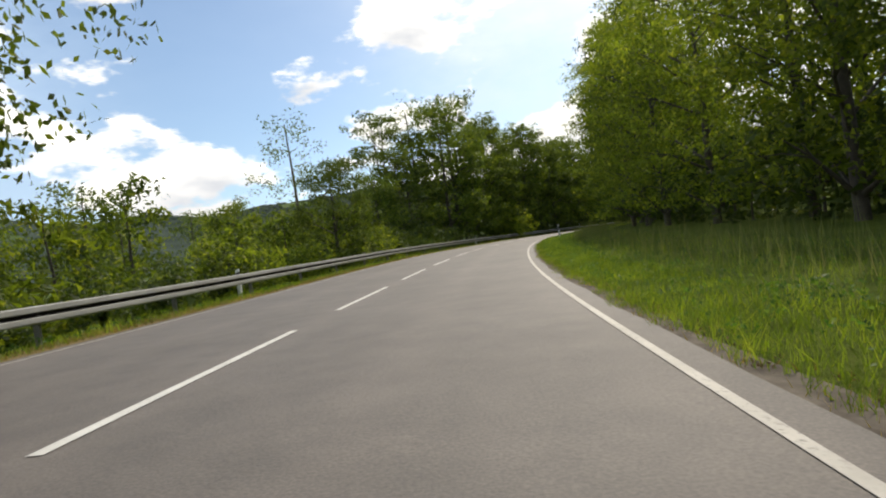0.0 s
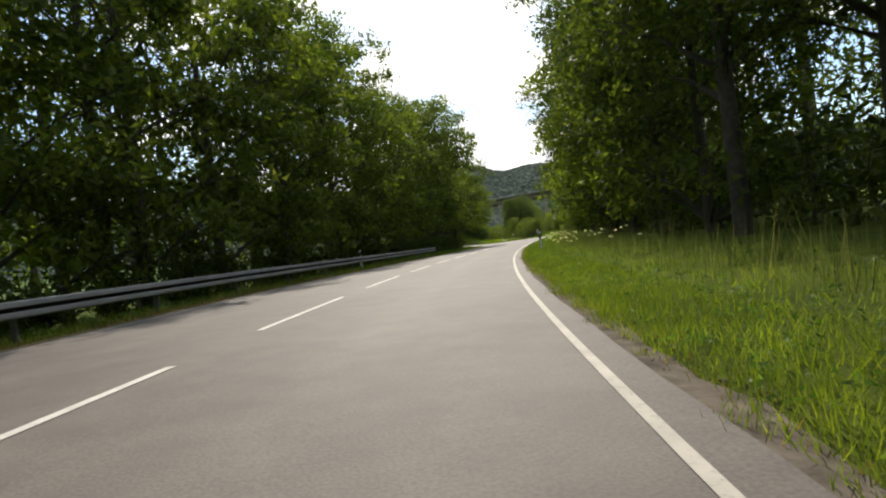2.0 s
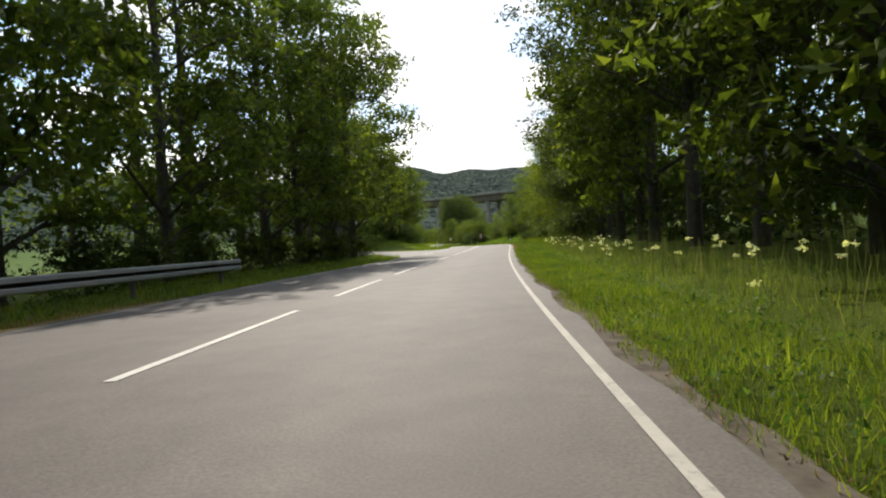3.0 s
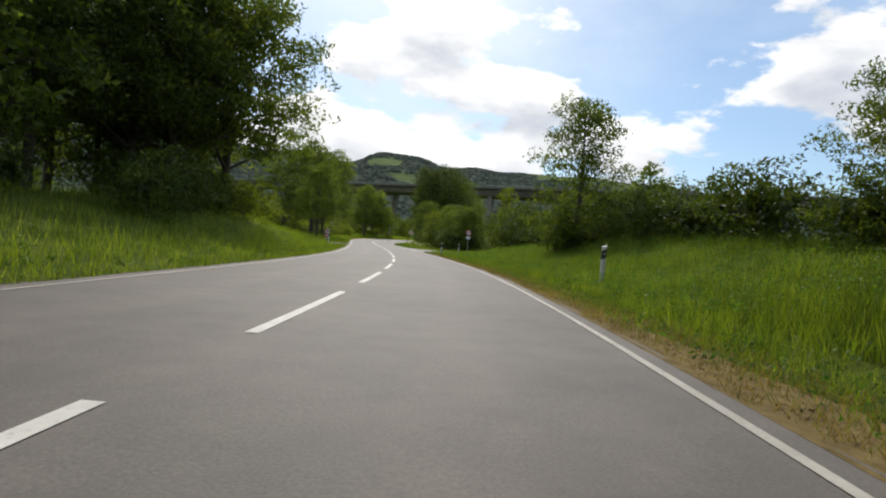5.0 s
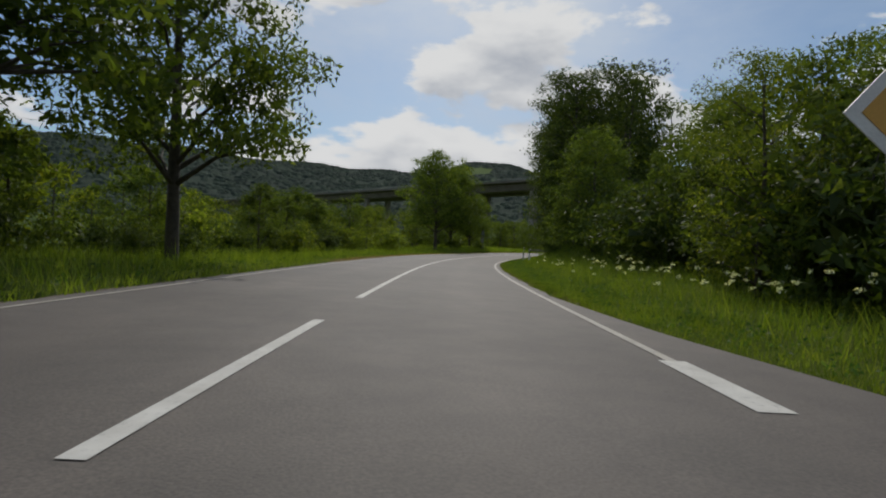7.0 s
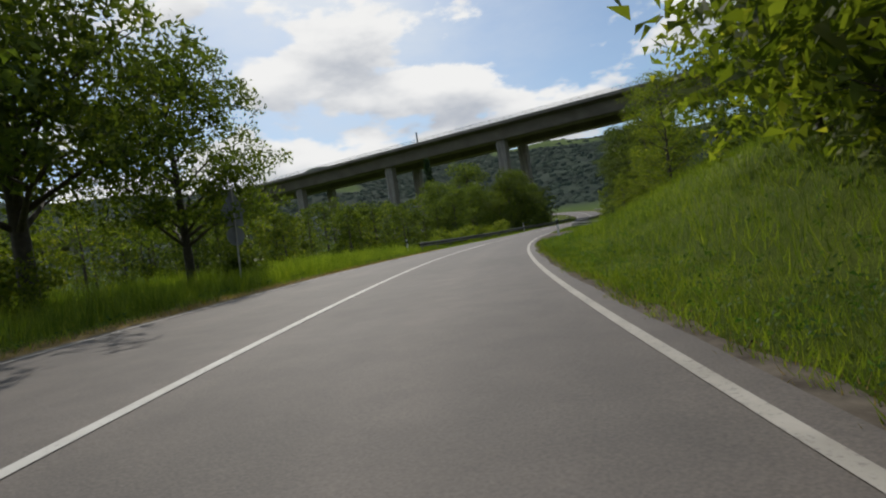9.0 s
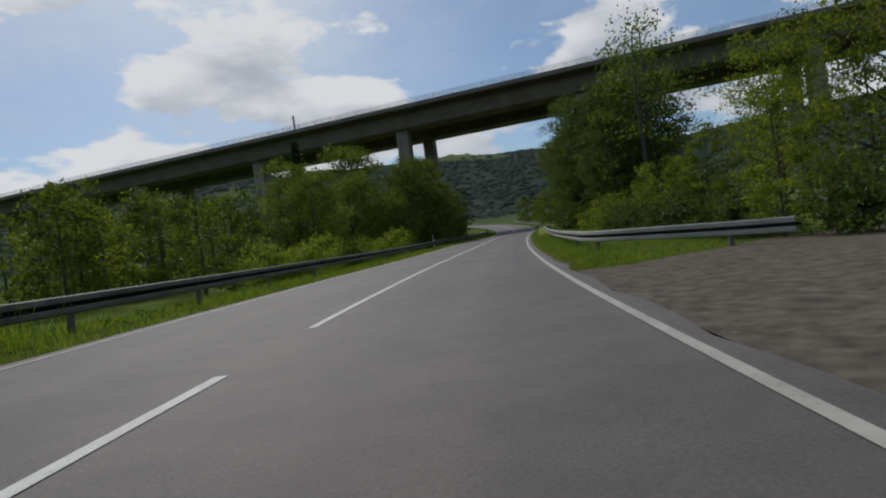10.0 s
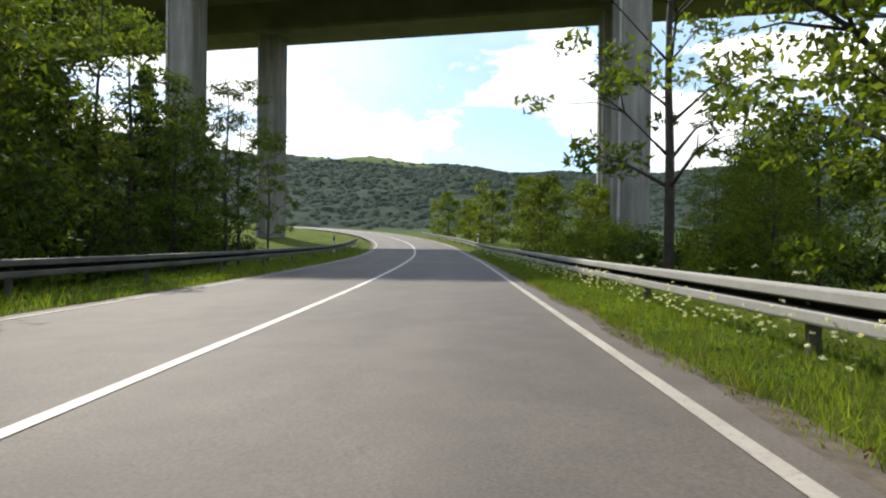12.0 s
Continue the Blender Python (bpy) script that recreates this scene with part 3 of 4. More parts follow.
def shrub(seed, height, radius, clumps, per, size, mat, label):
    rng = np.random.default_rng(seed)
    bush = tagged(new("shrub"), label, "shrub")
    tm, tips = trunk_mesh(rng, height * 0.8, 0.05, 6, 0.05, 0.2, radius * 0.8)
    part("stem", tm, bush)
    c = []
    for i in range(clumps):
        d = rng.normal(0, 1, 3)
        d /= np.linalg.norm(d)
        bulge = 1 + 0.25 * math.sin(d[0] * 4 + seed) + 0.2 * math.sin(d[1] * 5 + seed * 2)
        c.append((d[0] * radius * bulge * rng.uniform(0.55, 1), d[1] * radius * bulge * rng.uniform(0.55, 1), max(0.1, height * (0.45 + 0.5 * d[2] * bulge * rng.uniform(0.6, 1)))))
    d = rng.normal(0, 1, (110, 3))
    d *= rng.uniform(0.1, 0.62, (110, 1)) / np.linalg.norm(d, axis=1)[:, None]
    inner = np.stack([d[:, 0] * radius, d[:, 1] * radius, height * (0.45 + 0.5 * d[:, 2])], -1)
    leaves = [leaf_corners(rng, c, per, radius * 0.22, size), leaf_corners(rng, inner, 1, 0.1, 0.24 * radius)]
    part("foliage", sheets("foliage", np.concatenate(leaves), 3, mat), bush)
    return bush


KINDS = {
    "tall": broadleaf(1, 15.0, 4.3, 1.8, 330, 22, 0.23, LEAF, "tall dark green broadleaf tree at the edge of the wood", 20, 0.22, core=300),
    "beech": broadleaf(21, 16.0, 4.8, 2.4, 340, 22, 0.23, LEAF, "tall broadleaf woodland tree with layered branches", 22, 0.25, core=260),
    "wide": broadleaf(2, 11.0, 4.8, 0.8, 390, 26, 0.18, LEAF, "spreading broadleaf tree with branches down to the grass", 20, 0.2, core=550),
    "ash": broadleaf(27, 12.5, 4.4, 1.2, 400, 34, 0.13, LEAF_LIGHT, "pale green leafy tree at the edge of the wood", 22, 0.19, core=330),
    "slim": broadleaf(3, 10.0, 2.5, 0.9, 220, 27, 0.15, LEAF_LIGHT, "slim young tree with light green leaves", 16, 0.11, core=200),
    "sparse": broadleaf(23, 10.0, 2.9, 2.4, 90, 30, 0.16, LEAF, "thin tree with sparse leaves and visible branches", 16, 0.11, core=0),
    "oak": broadleaf(4, 13.0, 5.4, 3.4, 440, 36, 0.2, LEAF, "roadside tree with a bare trunk and broad crown", 22, 0.27, core=750),
    "canopy": broadleaf(26, 16.0, 4.9, 4.6, 480, 32, 0.16, LEAF_SHADED, "tall overhanging woodland tree with a shaded bare trunk", 24, 0.24, core=800),
    "linden": broadleaf(28, 13.0, 4.8, 3.2, 360, 56, 0.12, LEAF, "broadleaf roadside tree with hanging leafy branches", 22, 0.22, True, core=150),
    "copse": broadleaf(24, 9.0, 3.8, 0.2, 290, 15, 0.25, LEAF, "rounded dark green tree in the valley", 10, 0.16, core=350),
    "willow": broadleaf(25, 8.0, 3.4, 0.5, 280, 15, 0.24, LEAF_LIGHT, "light green tree in the valley", 10, 0.14, core=300),
    "spruce": conifer(5, 13.0, 2.6, 300, "dark green spruce among broadleaf trees"),
    "bush": shrub(6, 2.6, 1.7, 160, 16, 0.12, LEAF_LIGHT, "light green leafy shrub at the roadside"),
    "hedge": shrub(7, 3.4, 2.2, 180, 13, 0.155, LEAF_SHADED, "dense dark green shrub beside the road"),
    "broom": shrub(8, 1.4, 1.0, 120, 12, 0.10, YELLOW, "broom shrub in yellow flower beside the drive"),
}
GROWN = {"ash": 0.9, "canopy": 0.9, "slim": 0.85, "sparse": 1.1, "copse": 0.82, "willow": 0.65, "bush": 1.45, "hedge": 0.775}
USED = set()


def plant(kind, s, o, size=1.0, turn=0.0, h=-0.15, tall=1.0):
    x, y, z = (float(v) for v in spot(s, o))
    size *= GROWN.get(kind, 1.0)
    made = KINDS[kind]
    if kind in USED:
        made = copy_thing(made, Matrix())
    USED.add(kind)
    made.matrix_basis = pose(x, y, z + h, 0, 0, turn) @ Matrix.Diagonal((size, size, size * tall, 1))
    return made


GROVE = {"trunk": [], "crown": []}


def join(kind, m):
    """Adds a tree of that kind to the woodland behind the front rows."""
    for ob in KINDS[kind].children:
        me = ob.data
        co = np.empty(len(me.vertices) * 3, np.float32)
        me.vertices.foreach_get("co", co)
        mat = np.array(m)
        co = co.reshape(-1, 3) @ mat[:3, :3].T + mat[:3, 3]
        if len(me.polygons) and me.materials[0] is not BARK:
            every, grow = (4, 1.6) if kind in ("copse", "willow") else (6, 2.05)
            leaves = co.reshape(-1, 3, 3)[::every]
            mid = leaves.mean(1, keepdims=True)
            reach = np.linalg.norm(leaves - mid, axis=2).max(1)[:, None, None]
            co = (mid + (leaves - mid) * np.clip(0.22 / reach, 0.6, grow)).reshape(-1, 3)
            GROVE["crown"].append((me.materials[0].name, co))
        else:
            GROVE["trunk"].append((co[:64], [tuple(p.vertices) for p in me.polygons[:56]]))


def woodland():
    """The woods behind, too many to count, as one thing of trunks and crowns."""
    wood = tagged(new("woodland"), "dense green broadleaf woodland behind the roadside trees", "woodland", kind="stuff")
    V, F = [], []
    for co, faces in GROVE["trunk"]:
        F += [tuple(i + len(V) for i in f) for f in faces]
        V += [tuple(c) for c in co]
    part("trunks", mesh("trunks", V, F, BARK), wood)
    for mat in (LEAF, LEAF_SHADED, LEAF_LIGHT, NEEDLE):
        rows = [co for n, co in GROVE["crown"] if n == mat.name]
        if rows:
            part("crowns", sheets("crowns", np.concatenate(rows), 3, mat), wood)


def belt(seed, a, b, o0, o1, every, kinds, lo=0.8, hi=1.2, behind=False):
    """Trees in a loose row along a stretch of the road, set back from o0 to o1."""
    rng = random.Random(seed)
    s = a
    while s < b:
        o = o0 + (o1 - o0) * rng.random()
        kind, s1, size, turn = rng.choice(kinds), s + rng.uniform(-1, 1), rng.uniform(lo, hi), rng.uniform(0, 360)
        if behind:
            x, y, z = (float(v) for v in spot(s1, o))
            join(kind, pose(x, y, z - 0.2, 0, 0, turn) @ Matrix.Scale(size, 4))
        else:
            plant(kind, s1, o, size, turn)
        s += every * rng.uniform(0.7, 1.3)


# wood on the inner side of the first bend
for s, o, k, z in ((7.5, 11.4, "linden", 1.0), (13.5, 10.8, "ash", 1.0), (18, 12.0, "ash", 1.1), (23, 10.8, "ash", 1.05), (29, 10.2, "ash", 1.0), (34, 10.0, "ash", 1.05), (38, 9.6, "ash", 1.0)):
    plant(k, s, o, z, s * 47 % 360)
belt(61, 44, 84, 10.6, 11.8, 3.6, ["wide", "tall", "canopy"], 1.0, 1.15)
belt(92, 84, 136, 9.2, 10.6, 3.8, ["wide", "tall", "canopy"], 1.1, 1.25)
belt(12, 2, 136, 15.5, 19, 4.5, ["tall", "beech"], 0.95, 1.2, behind=True)
belt(31, 6, 134, 11.2, 13.0, 2.4, ["hedge"], 0.9, 1.2, behind=True)
belt(68, 6, 134, 16, 19, 3.0, ["hedge"], 1.1, 1.5, behind=True)
# behind the guard rail on the outer side
plant("linden", 7.0, -8.2, 1.15, 40, tall=1.25)
belt(91, 6, 48, -13, -9.5, 1.8, ["hedge", "bush"], 0.85, 1.15, behind=True)
plant("wide", 32.8, -8.4, 0.7, 10)
plant("hedge", 31, -7.6, 0.9, 10)
plant("hedge", 35.5, -8.2, 0.95, 90)
plant("bush", 38.5, -8.6, 0.95, 30)
plant("hedge", 42.5, -8.2, 1.2, 200)
plant("copse", 44, -13, 0.85, 20)
plant("copse", 38, -14, 0.7, 120)
plant("hedge", 46, -8.4, 1.1, 60)
plant("hedge", 50, -8.8, 1.5, 150)
plant("sparse", 58.0, -16.5, 1.68, 70)
plant("tall", 61.0, -10.0, 1.22, 30)
plant("bush", 72.5, -7.0, 1.35, 20)
plant("hedge", 54, -7.2, 1.0, 80)
plant("tall", 52.5, -11.6, 0.82, 110)
plant("wide", 48.5, -12.2, 0.85, 150)
plant("beech", 56.5, -12.5, 0.95, 210)
belt(13, 64, 88, -11, -9.2, 4.2, ["tall", "wide", "beech"], 1.05, 1.25)
belt(33, 86, 144, -9.8, -8.0, 4.0, ["beech", "tall", "tall"], 1.05, 1.25)
belt(14, 60, 160, -17, -13, 5.0, ["tall", "beech"], 1.1, 1.3, behind=True)
belt(34, 44, 84, -11, -7.6, 3.2, ["hedge"], 0.55, 0.8)
belt(64, 84, 142, -9.6, -7.8, 2.3, ["hedge"], 0.75, 1.0)
belt(35, 50, 160, -26, -19, 11.0, ["tall", "copse"], 1.0, 1.2, behind=True)
belt(15, -20, 46, -11.5, -7.4, 2.4, ["hedge", "hedge", "bush"], 0.7, 1.0)
belt(16, -10, 56, -24, -12, 2.0, ["willow", "copse", "willow"], 0.55, 0.85, behind=True)
belt(36, 0, 90, -52, -26, 2.6, ["copse", "willow"], 0.95, 1.25, behind=True)
# beside the first side road
belt(17, 138, 158, 9.4, 10.4, 3.8, ["canopy"], 0.85, 1.0)
belt(82, 139, 153, 7.6, 8.6, 2.0, ["hedge"], 0.8, 1.1)
belt(37, 150, 176, 6.6, 7.8, 1.9, ["hedge"], 0.6, 0.8)
belt(69, 140, 176, 11, 13, 2.6, ["hedge"], 1.0, 1.3, behind=True)
belt(38, 138, 176, 14, 18, 5, ["tall", "beech"], 0.9, 1.0, behind=True)
plant("oak", 174.5, 8.6, 0.72, 15)
belt(85, 138, 178, 20, 27, 3.0, ["beech", "tall"], 1.1, 1.3, behind=True)
for s, o, z in ((160, 9.6, 1.1), (164, 9.4, 1.15), (168, 9.8, 1.1), (172.5, 10.4, 1.05)):
    plant("ash", s, o, z, s * 57 % 360)
plant("wide", 197.5, 8.8, 0.62, 60, tall=1.15)
plant("hedge", 197, 8.2, 0.8, 20)
plant("hedge", 199, 8.8, 0.95, 130)
plant("wide", 183, 11.6, 0.4, 60)
belt(39, 178, 212, 9.8, 11.5, 2.0, ["hedge"], 0.75, 1.0)
belt(40, 176, 222, 14, 20, 3.5, ["hedge", "copse"], 0.6, 0.8, behind=True)
belt(41, 160, 192, -18.5, -14.5, 3.0, ["beech", "tall", "tall"], 1.15, 1.35)
belt(43, 160, 192, -16, -13.5, 2.2, ["hedge"], 0.7, 1.0)
for s, o, k, z in ((203, -15.5, "oak", 1.15), (201, -14, "oak", 1.0), (196, -16, "canopy", 1.1), (191, -15, "canopy", 1.1), (203, -19, "tall", 1.1), (198, -20, "tall", 1.1), (200, -14, "hedge", 0.9), (206, -11, "bush", 0.7), (212, -15, "bush", 1.1), (217, -13, "hedge", 0.7), (195, -17, "tall", 0.8)):
    plant(k, s, o, z, s * 37 % 360)
plant("oak", 207.0, -10.8, 1.15, 100, tall=0.95)
plant("oak", 202.0, -12.4, 1.2, 200, tall=0.9)
for s, o, z in ((207.5, -14.5, 0.85), (211, -15.8, 0.9), (214, -17.5, 0.85), (204, -17, 1.0)):
    plant("wide", s, o, z, s * 67 % 360)
for s, o in ((201, -11.5), (203.5, -12.5), (206, -13.5), (209, -12.8), (198, -12.5)):
    plant("hedge", s, o, 0.85, s * 91 % 360)
for s, o, z in ((212, 10.6, 1.35), (215, 10.8, 1.55), (218, 11.3, 1.7), (221, 12.2, 1.75), (223, 14, 1.6)):
    plant("hedge", s, o, z, s * 83 % 360)
for s, o, k, z in ((192, -9.2, "hedge", 1.0), (195.5, -9.8, "hedge", 1.15), (199, -10.2, "hedge", 1.1), (203, -10.0, "hedge", 0.9), (207.5, -9.6, "bush", 0.75)):
    plant(k, s, o, z, s * 43 % 360)
plant("slim", 222.5, 11.2, 0.8, 30)
# the trees by the striped board
for s, o, k, z, tl in ((235.6, -7.2, "oak", 0.55, 1.2), (248.5, -8.8, "oak", 1.1, 0.88), (257.5, -7.9, "oak", 0.86, 1.2), (252, -13, "beech", 0.95, 1.0), (243, -13, "hedge", 0.8, 1.0), (255, -12, "hedge", 0.9, 1.0), (233, -13, "bush", 1.0, 1.0), (262, -10, "hedge", 0.7, 1.0)):
    plant(k, s, o, z, s * 53 % 360, tall=tl)
belt(62, 232, 268, -19, -14, 2.2, ["hedge", "hedge", "willow"], 0.5, 0.75, behind=True)
belt(44, 224, 300, -50, -24, 4.0, ["copse", "willow"], 0.55, 0.8, behind=True)
belt(90, 258, 286, -15, -10, 2.6, ["copse", "hedge"], 0.55, 0.75)
belt(45, 262, 300, -13, -8.5, 3.6, ["bush", "hedge"], 0.6, 0.95)
plant("slim", 292, -10.5, 0.55, 30)
plant("slim", 297.5, -10, 0.5, 120)
# corner beyond the second side road
belt(20, 242, 276, 9.2, 10.6, 2.6, ["hedge"], 1.3, 1.7)
belt(76, 243, 266, 11, 12.6, 3.2, ["wide"], 0.52, 0.62)
plant("ash", 252, 8.4, 0.5, 0)
for s, o in ((240.5, 12), (238.5, 16), (238, 21), (237.5, 27)):
    plant("wide", s, o, 0.56, s * 37 % 360)
belt(46, 240, 280, 12, 18, 3.2, ["hedge", "copse"], 0.6, 0.75, behind=True)
belt(47, 226, 240, 20, 30, 4.0, ["copse", "hedge"], 0.6, 0.75, behind=True)
plant("oak", 229, 25, 0.65, 0)
for s, o in ((238, 14.5), (236.5, 17.5), (235.8, 20.5), (235.4, 23.5), (235, 27), (235, 31)):
    plant("hedge", s, o, 1.0, s * 91 % 360)
# bank on the inner side of the last bend
belt(75, 274, 288, 8.6, 9.8, 4.2, ["wide"], 0.6, 0.72)
belt(22, 288, 309, 8.2, 9.0, 3.4, ["canopy"], 0.95, 1.1)
for s, o, z in ((298.5, 9.2, 1.12), (303, 11.2, 1.1), (294.5, 9.8, 1.05)):
    plant("wide", s, o, z, s * 29 % 360)
for s, o, k, z in ((306.5, 9.8, "hedge", 0.9), (309.5, 11.4, "ash", 0.5)):
    plant(k, s, o, z, s * 61 % 360)
belt(70, 307, 314, 8.0, 8.8, 2.0, ["hedge"], 0.55, 0.75)
belt(79, 286, 312, 13.0, 14.5, 3.2, ["canopy"], 0.8, 0.95, behind=True)
belt(81, 288, 307, 7.6, 8.6, 1.9, ["hedge"], 0.75, 1.0)
belt(65, 276, 314, 11, 13.5, 2.4, ["hedge"], 1.0, 1.3, behind=True)
belt(74, 293, 314, 14, 18, 4.0, ["beech", "tall"], 0.65, 0.8, behind=True)
belt(48, 316, 330, 15, 19, 4.0, ["tall", "wide"], 0.65, 0.85, behind=True)
belt(49, 314, 330, 12.0, 14.0, 3.2, ["slim", "bush", "slim"], 0.5, 0.65)
plant("ash", 335.4, 10.6, 0.56, 0)
plant("slim", 332.5, 12.2, 0.7, 80)
plant("wide", 332, 15.0, 0.75, 0)
plant("slim", 314, 8.6, 0.5, 0)
plant("bush", 312, 7.9, 1.2, 0)
plant("bush", 317, 9.2, 1.1, 50)
# the row on the outer side
for s, o, k, z in ((312.4, -9.6, "oak", 1.02), (318.4, -9.6, "oak", 0.95), (323.8, -8.6, "oak", 0.68), (325, -7.4, "hedge", 0.78), (316, -8.6, "bush", 0.6)):
    plant(k, s, o, z, s * 71 % 360)
belt(67, 306, 352, -40, -28, 2.4, ["copse", "willow"], 0.8, 1.1, behind=True)
belt(71, 344, 386, -27, -21, 2.4, ["copse", "willow", "copse"], 0.75, 0.95, behind=True)
belt(50, 296, 352, -62, -34, 1.6, ["copse", "willow", "copse"], 0.75, 1.05, behind=True)
belt(51, 346, 410, -58, -28, 1.9, ["copse", "copse", "willow"], 0.85, 1.15, behind=True)
# valley side along the second guard rail
plant("spruce", 417.5, -30, 1.35, 0)
for s, o, k, z in ((408.5, -19, "wide", 1.4), (401, -16, "wide", 0.95), (394, -14.5, "wide", 0.85), (387, -17, "wide", 0.95), (381, -13, "wide", 0.75), (397, -10.5, "wide", 0.62), (403, -10.2, "wide", 1.02), (409, -10.2, "wide", 1.15), (413.5, -10.5, "wide", 0.95), (418.5, -9.8, "wide", 0.9), (423.5, -11.2, "wide", 0.85), (417, -12.2, "ash", 0.85), (421.8, -12.2, "ash", 0.82), (427, -12.5, "spruce", 0.75), (428.5, -10.4, "sparse", 1.0), (425.5, -9.8, "sparse", 0.95), (430, -9.4, "tall", 0.5), (431.5, -11.4, "spruce", 0.68), (433, -9.8, "tall", 0.45), (434.5, -9.0, "sparse", 0.9), (437.5, -9.4, "sparse", 0.8), (441, -8.8, "sparse", 0.7)):
    plant(k, s, o, z, s * 31 % 360)
belt(52, 366, 394, -10.5, -7.6, 2.6, ["bush", "hedge"], 0.5, 0.75)
belt(72, 396, 424, -9.0, -7.6, 2.2, ["hedge"], 0.5, 0.7)
belt(53, 372, 392, -22, -14, 4.0, ["copse", "wide"], 0.6, 0.8, behind=True)
belt(86, 420, 446, -15, -12.5, 2.2, ["hedge"], 1.1, 1.5, behind=True)
belt(87, 421, 440, -20, -16, 3.0, ["tall"], 0.6, 0.75, behind=True)
belt(54, 426, 448, -13, -8.0, 2.4, ["hedge"], 0.5, 0.8)
belt(55, 400, 450, -26, -15, 3.4, ["wide", "copse"], 0.8, 1.0, behind=True)
# behind the guard rail on the other side
plant("broom", 349.5, 12.0, 0.9, 0)
plant("hedge", 353, 10.5, 0.75, 0)
plant("slim", 354, 9.4, 0.5, 0)
plant("ash", 355.5, 13.2, 0.78, 0)
plant("ash", 359, 11.8, 0.6, 90)
belt(26, 388, 398, 10.4, 11.4, 4.0, ["canopy"], 0.66, 0.74)
belt(77, 400, 411, 9.4, 10.4, 3.8, ["canopy"], 0.95, 1.08)
belt(80, 391, 412, 14, 15.5, 3.2, ["canopy"], 0.8, 0.9, behind=True)
belt(78, 345, 405, 28, 46, 3.6, ["tall", "beech"], 0.8, 1.0, behind=True)
plant("canopy", 412, 9.2, 0.92, 60)
belt(88, 396, 412, 7.6, 8.6, 1.8, ["hedge"], 1.0, 1.3)
belt(89, 394, 411, 11.2, 12.6, 2.2, ["canopy"], 0.75, 0.9, behind=True)
plant("linden", 415.5, 9.2, 0.95, 140)
belt(66, 380, 416, 13, 15.5, 2.2, ["hedge"], 1.0, 1.3, behind=True)
belt(73, 384, 414, 17, 20, 2.6, ["hedge"], 1.2, 1.6, behind=True)
belt(63, 357, 377, 9.5, 11, 3.2, ["slim", "bush"], 0.36, 0.5)
belt(56, 357, 378, 8.0, 9.4, 2.6, ["hedge", "bush"], 0.6, 0.8)
belt(57, 386, 414, 13, 17, 4.0, ["tall", "beech"], 1.05, 1.2, behind=True)
plant("sparse", 423, 8.0, 1.3, 100)
belt(58, 414, 450, 9.5, 16, 3.0, ["bush", "hedge", "copse"], 0.7, 0.95)
belt(59, 452, 500, 9, 22, 4.2, ["hedge", "copse", "slim"], 0.6, 0.85, behind=True)
for s, o, k, z in ((456, 11.5, "copse", 1.0), (461, 13, "copse", 1.05), (466, 14, "copse", 1.05), (459, 17, "copse", 1.0), (474, 12.5, "copse", 0.95), (482, 13, "willow", 1.15), (452, 15, "willow", 1.1), (490, 14, "copse", 1.0), (431, 15.5, "wide", 0.62), (435, 17.5, "wide", 0.6), (426.5, 14.5, "wide", 0.55), (424, 11.5, "ash", 0.42), (429, 12.2, "ash", 0.4)):
    plant(k, s, o, z, s * 17 % 360)
belt(60, 470, 530, -40, -22, 6, ["copse", "hedge"], 0.4, 0.6, behind=True)

woodland()


# ---- hills round the valley ----
def open_field(x, y, z):
    """1 on the meadows of the hills, 0 in their woods."""
    patch = noise.noise((x * 0.0042, y * 0.0042, 7.0)) + 0.3 * noise.noise((x * 0.015, y * 0.015, 3.0))
    slope = 1 if abs(math.atan2(150 - x, y - 280) + 0.31) < 0.035 and 128 < z < 152 else 0
    return min(1.0, max(0.0, (patch - 0.42) * 12, (17 - z) * 0.2, slope))


def hill_height(az, r):
    """The hills' height at a bearing and a distance from the valley's middle."""
    left = min(1.0, max(0.0, (az + 0.5) / 0.7))
    top = 165 + 40 * noise.noise((az * 2.1, 3.0, 0)) + 16 * noise.noise((az * 7.0, 9.0, 0)) - 8 * left * left * (3 - 2 * left) - 32 * math.exp(-((az + 0.9) / 0.3) ** 2) + 27 * math.exp(-((az + 0.345) / 0.075) ** 4)
    far = 1150 + 160 * noise.noise((az * 1.6, 5.0, 2.0))
    rise = min(1.0, max(0.0, (r - 420) / (far - 420)))
    x, y = 150 - math.sin(az) * r, 280 + math.cos(az) * r
    return x, y, -7 + (top + 6) * (0.35 * rise + 0.65 * rise * rise * (3 - 2 * rise)) + 6.0 * noise.noise((x * 0.013, y * 0.013, 1)) * min(1, rise * 5), far


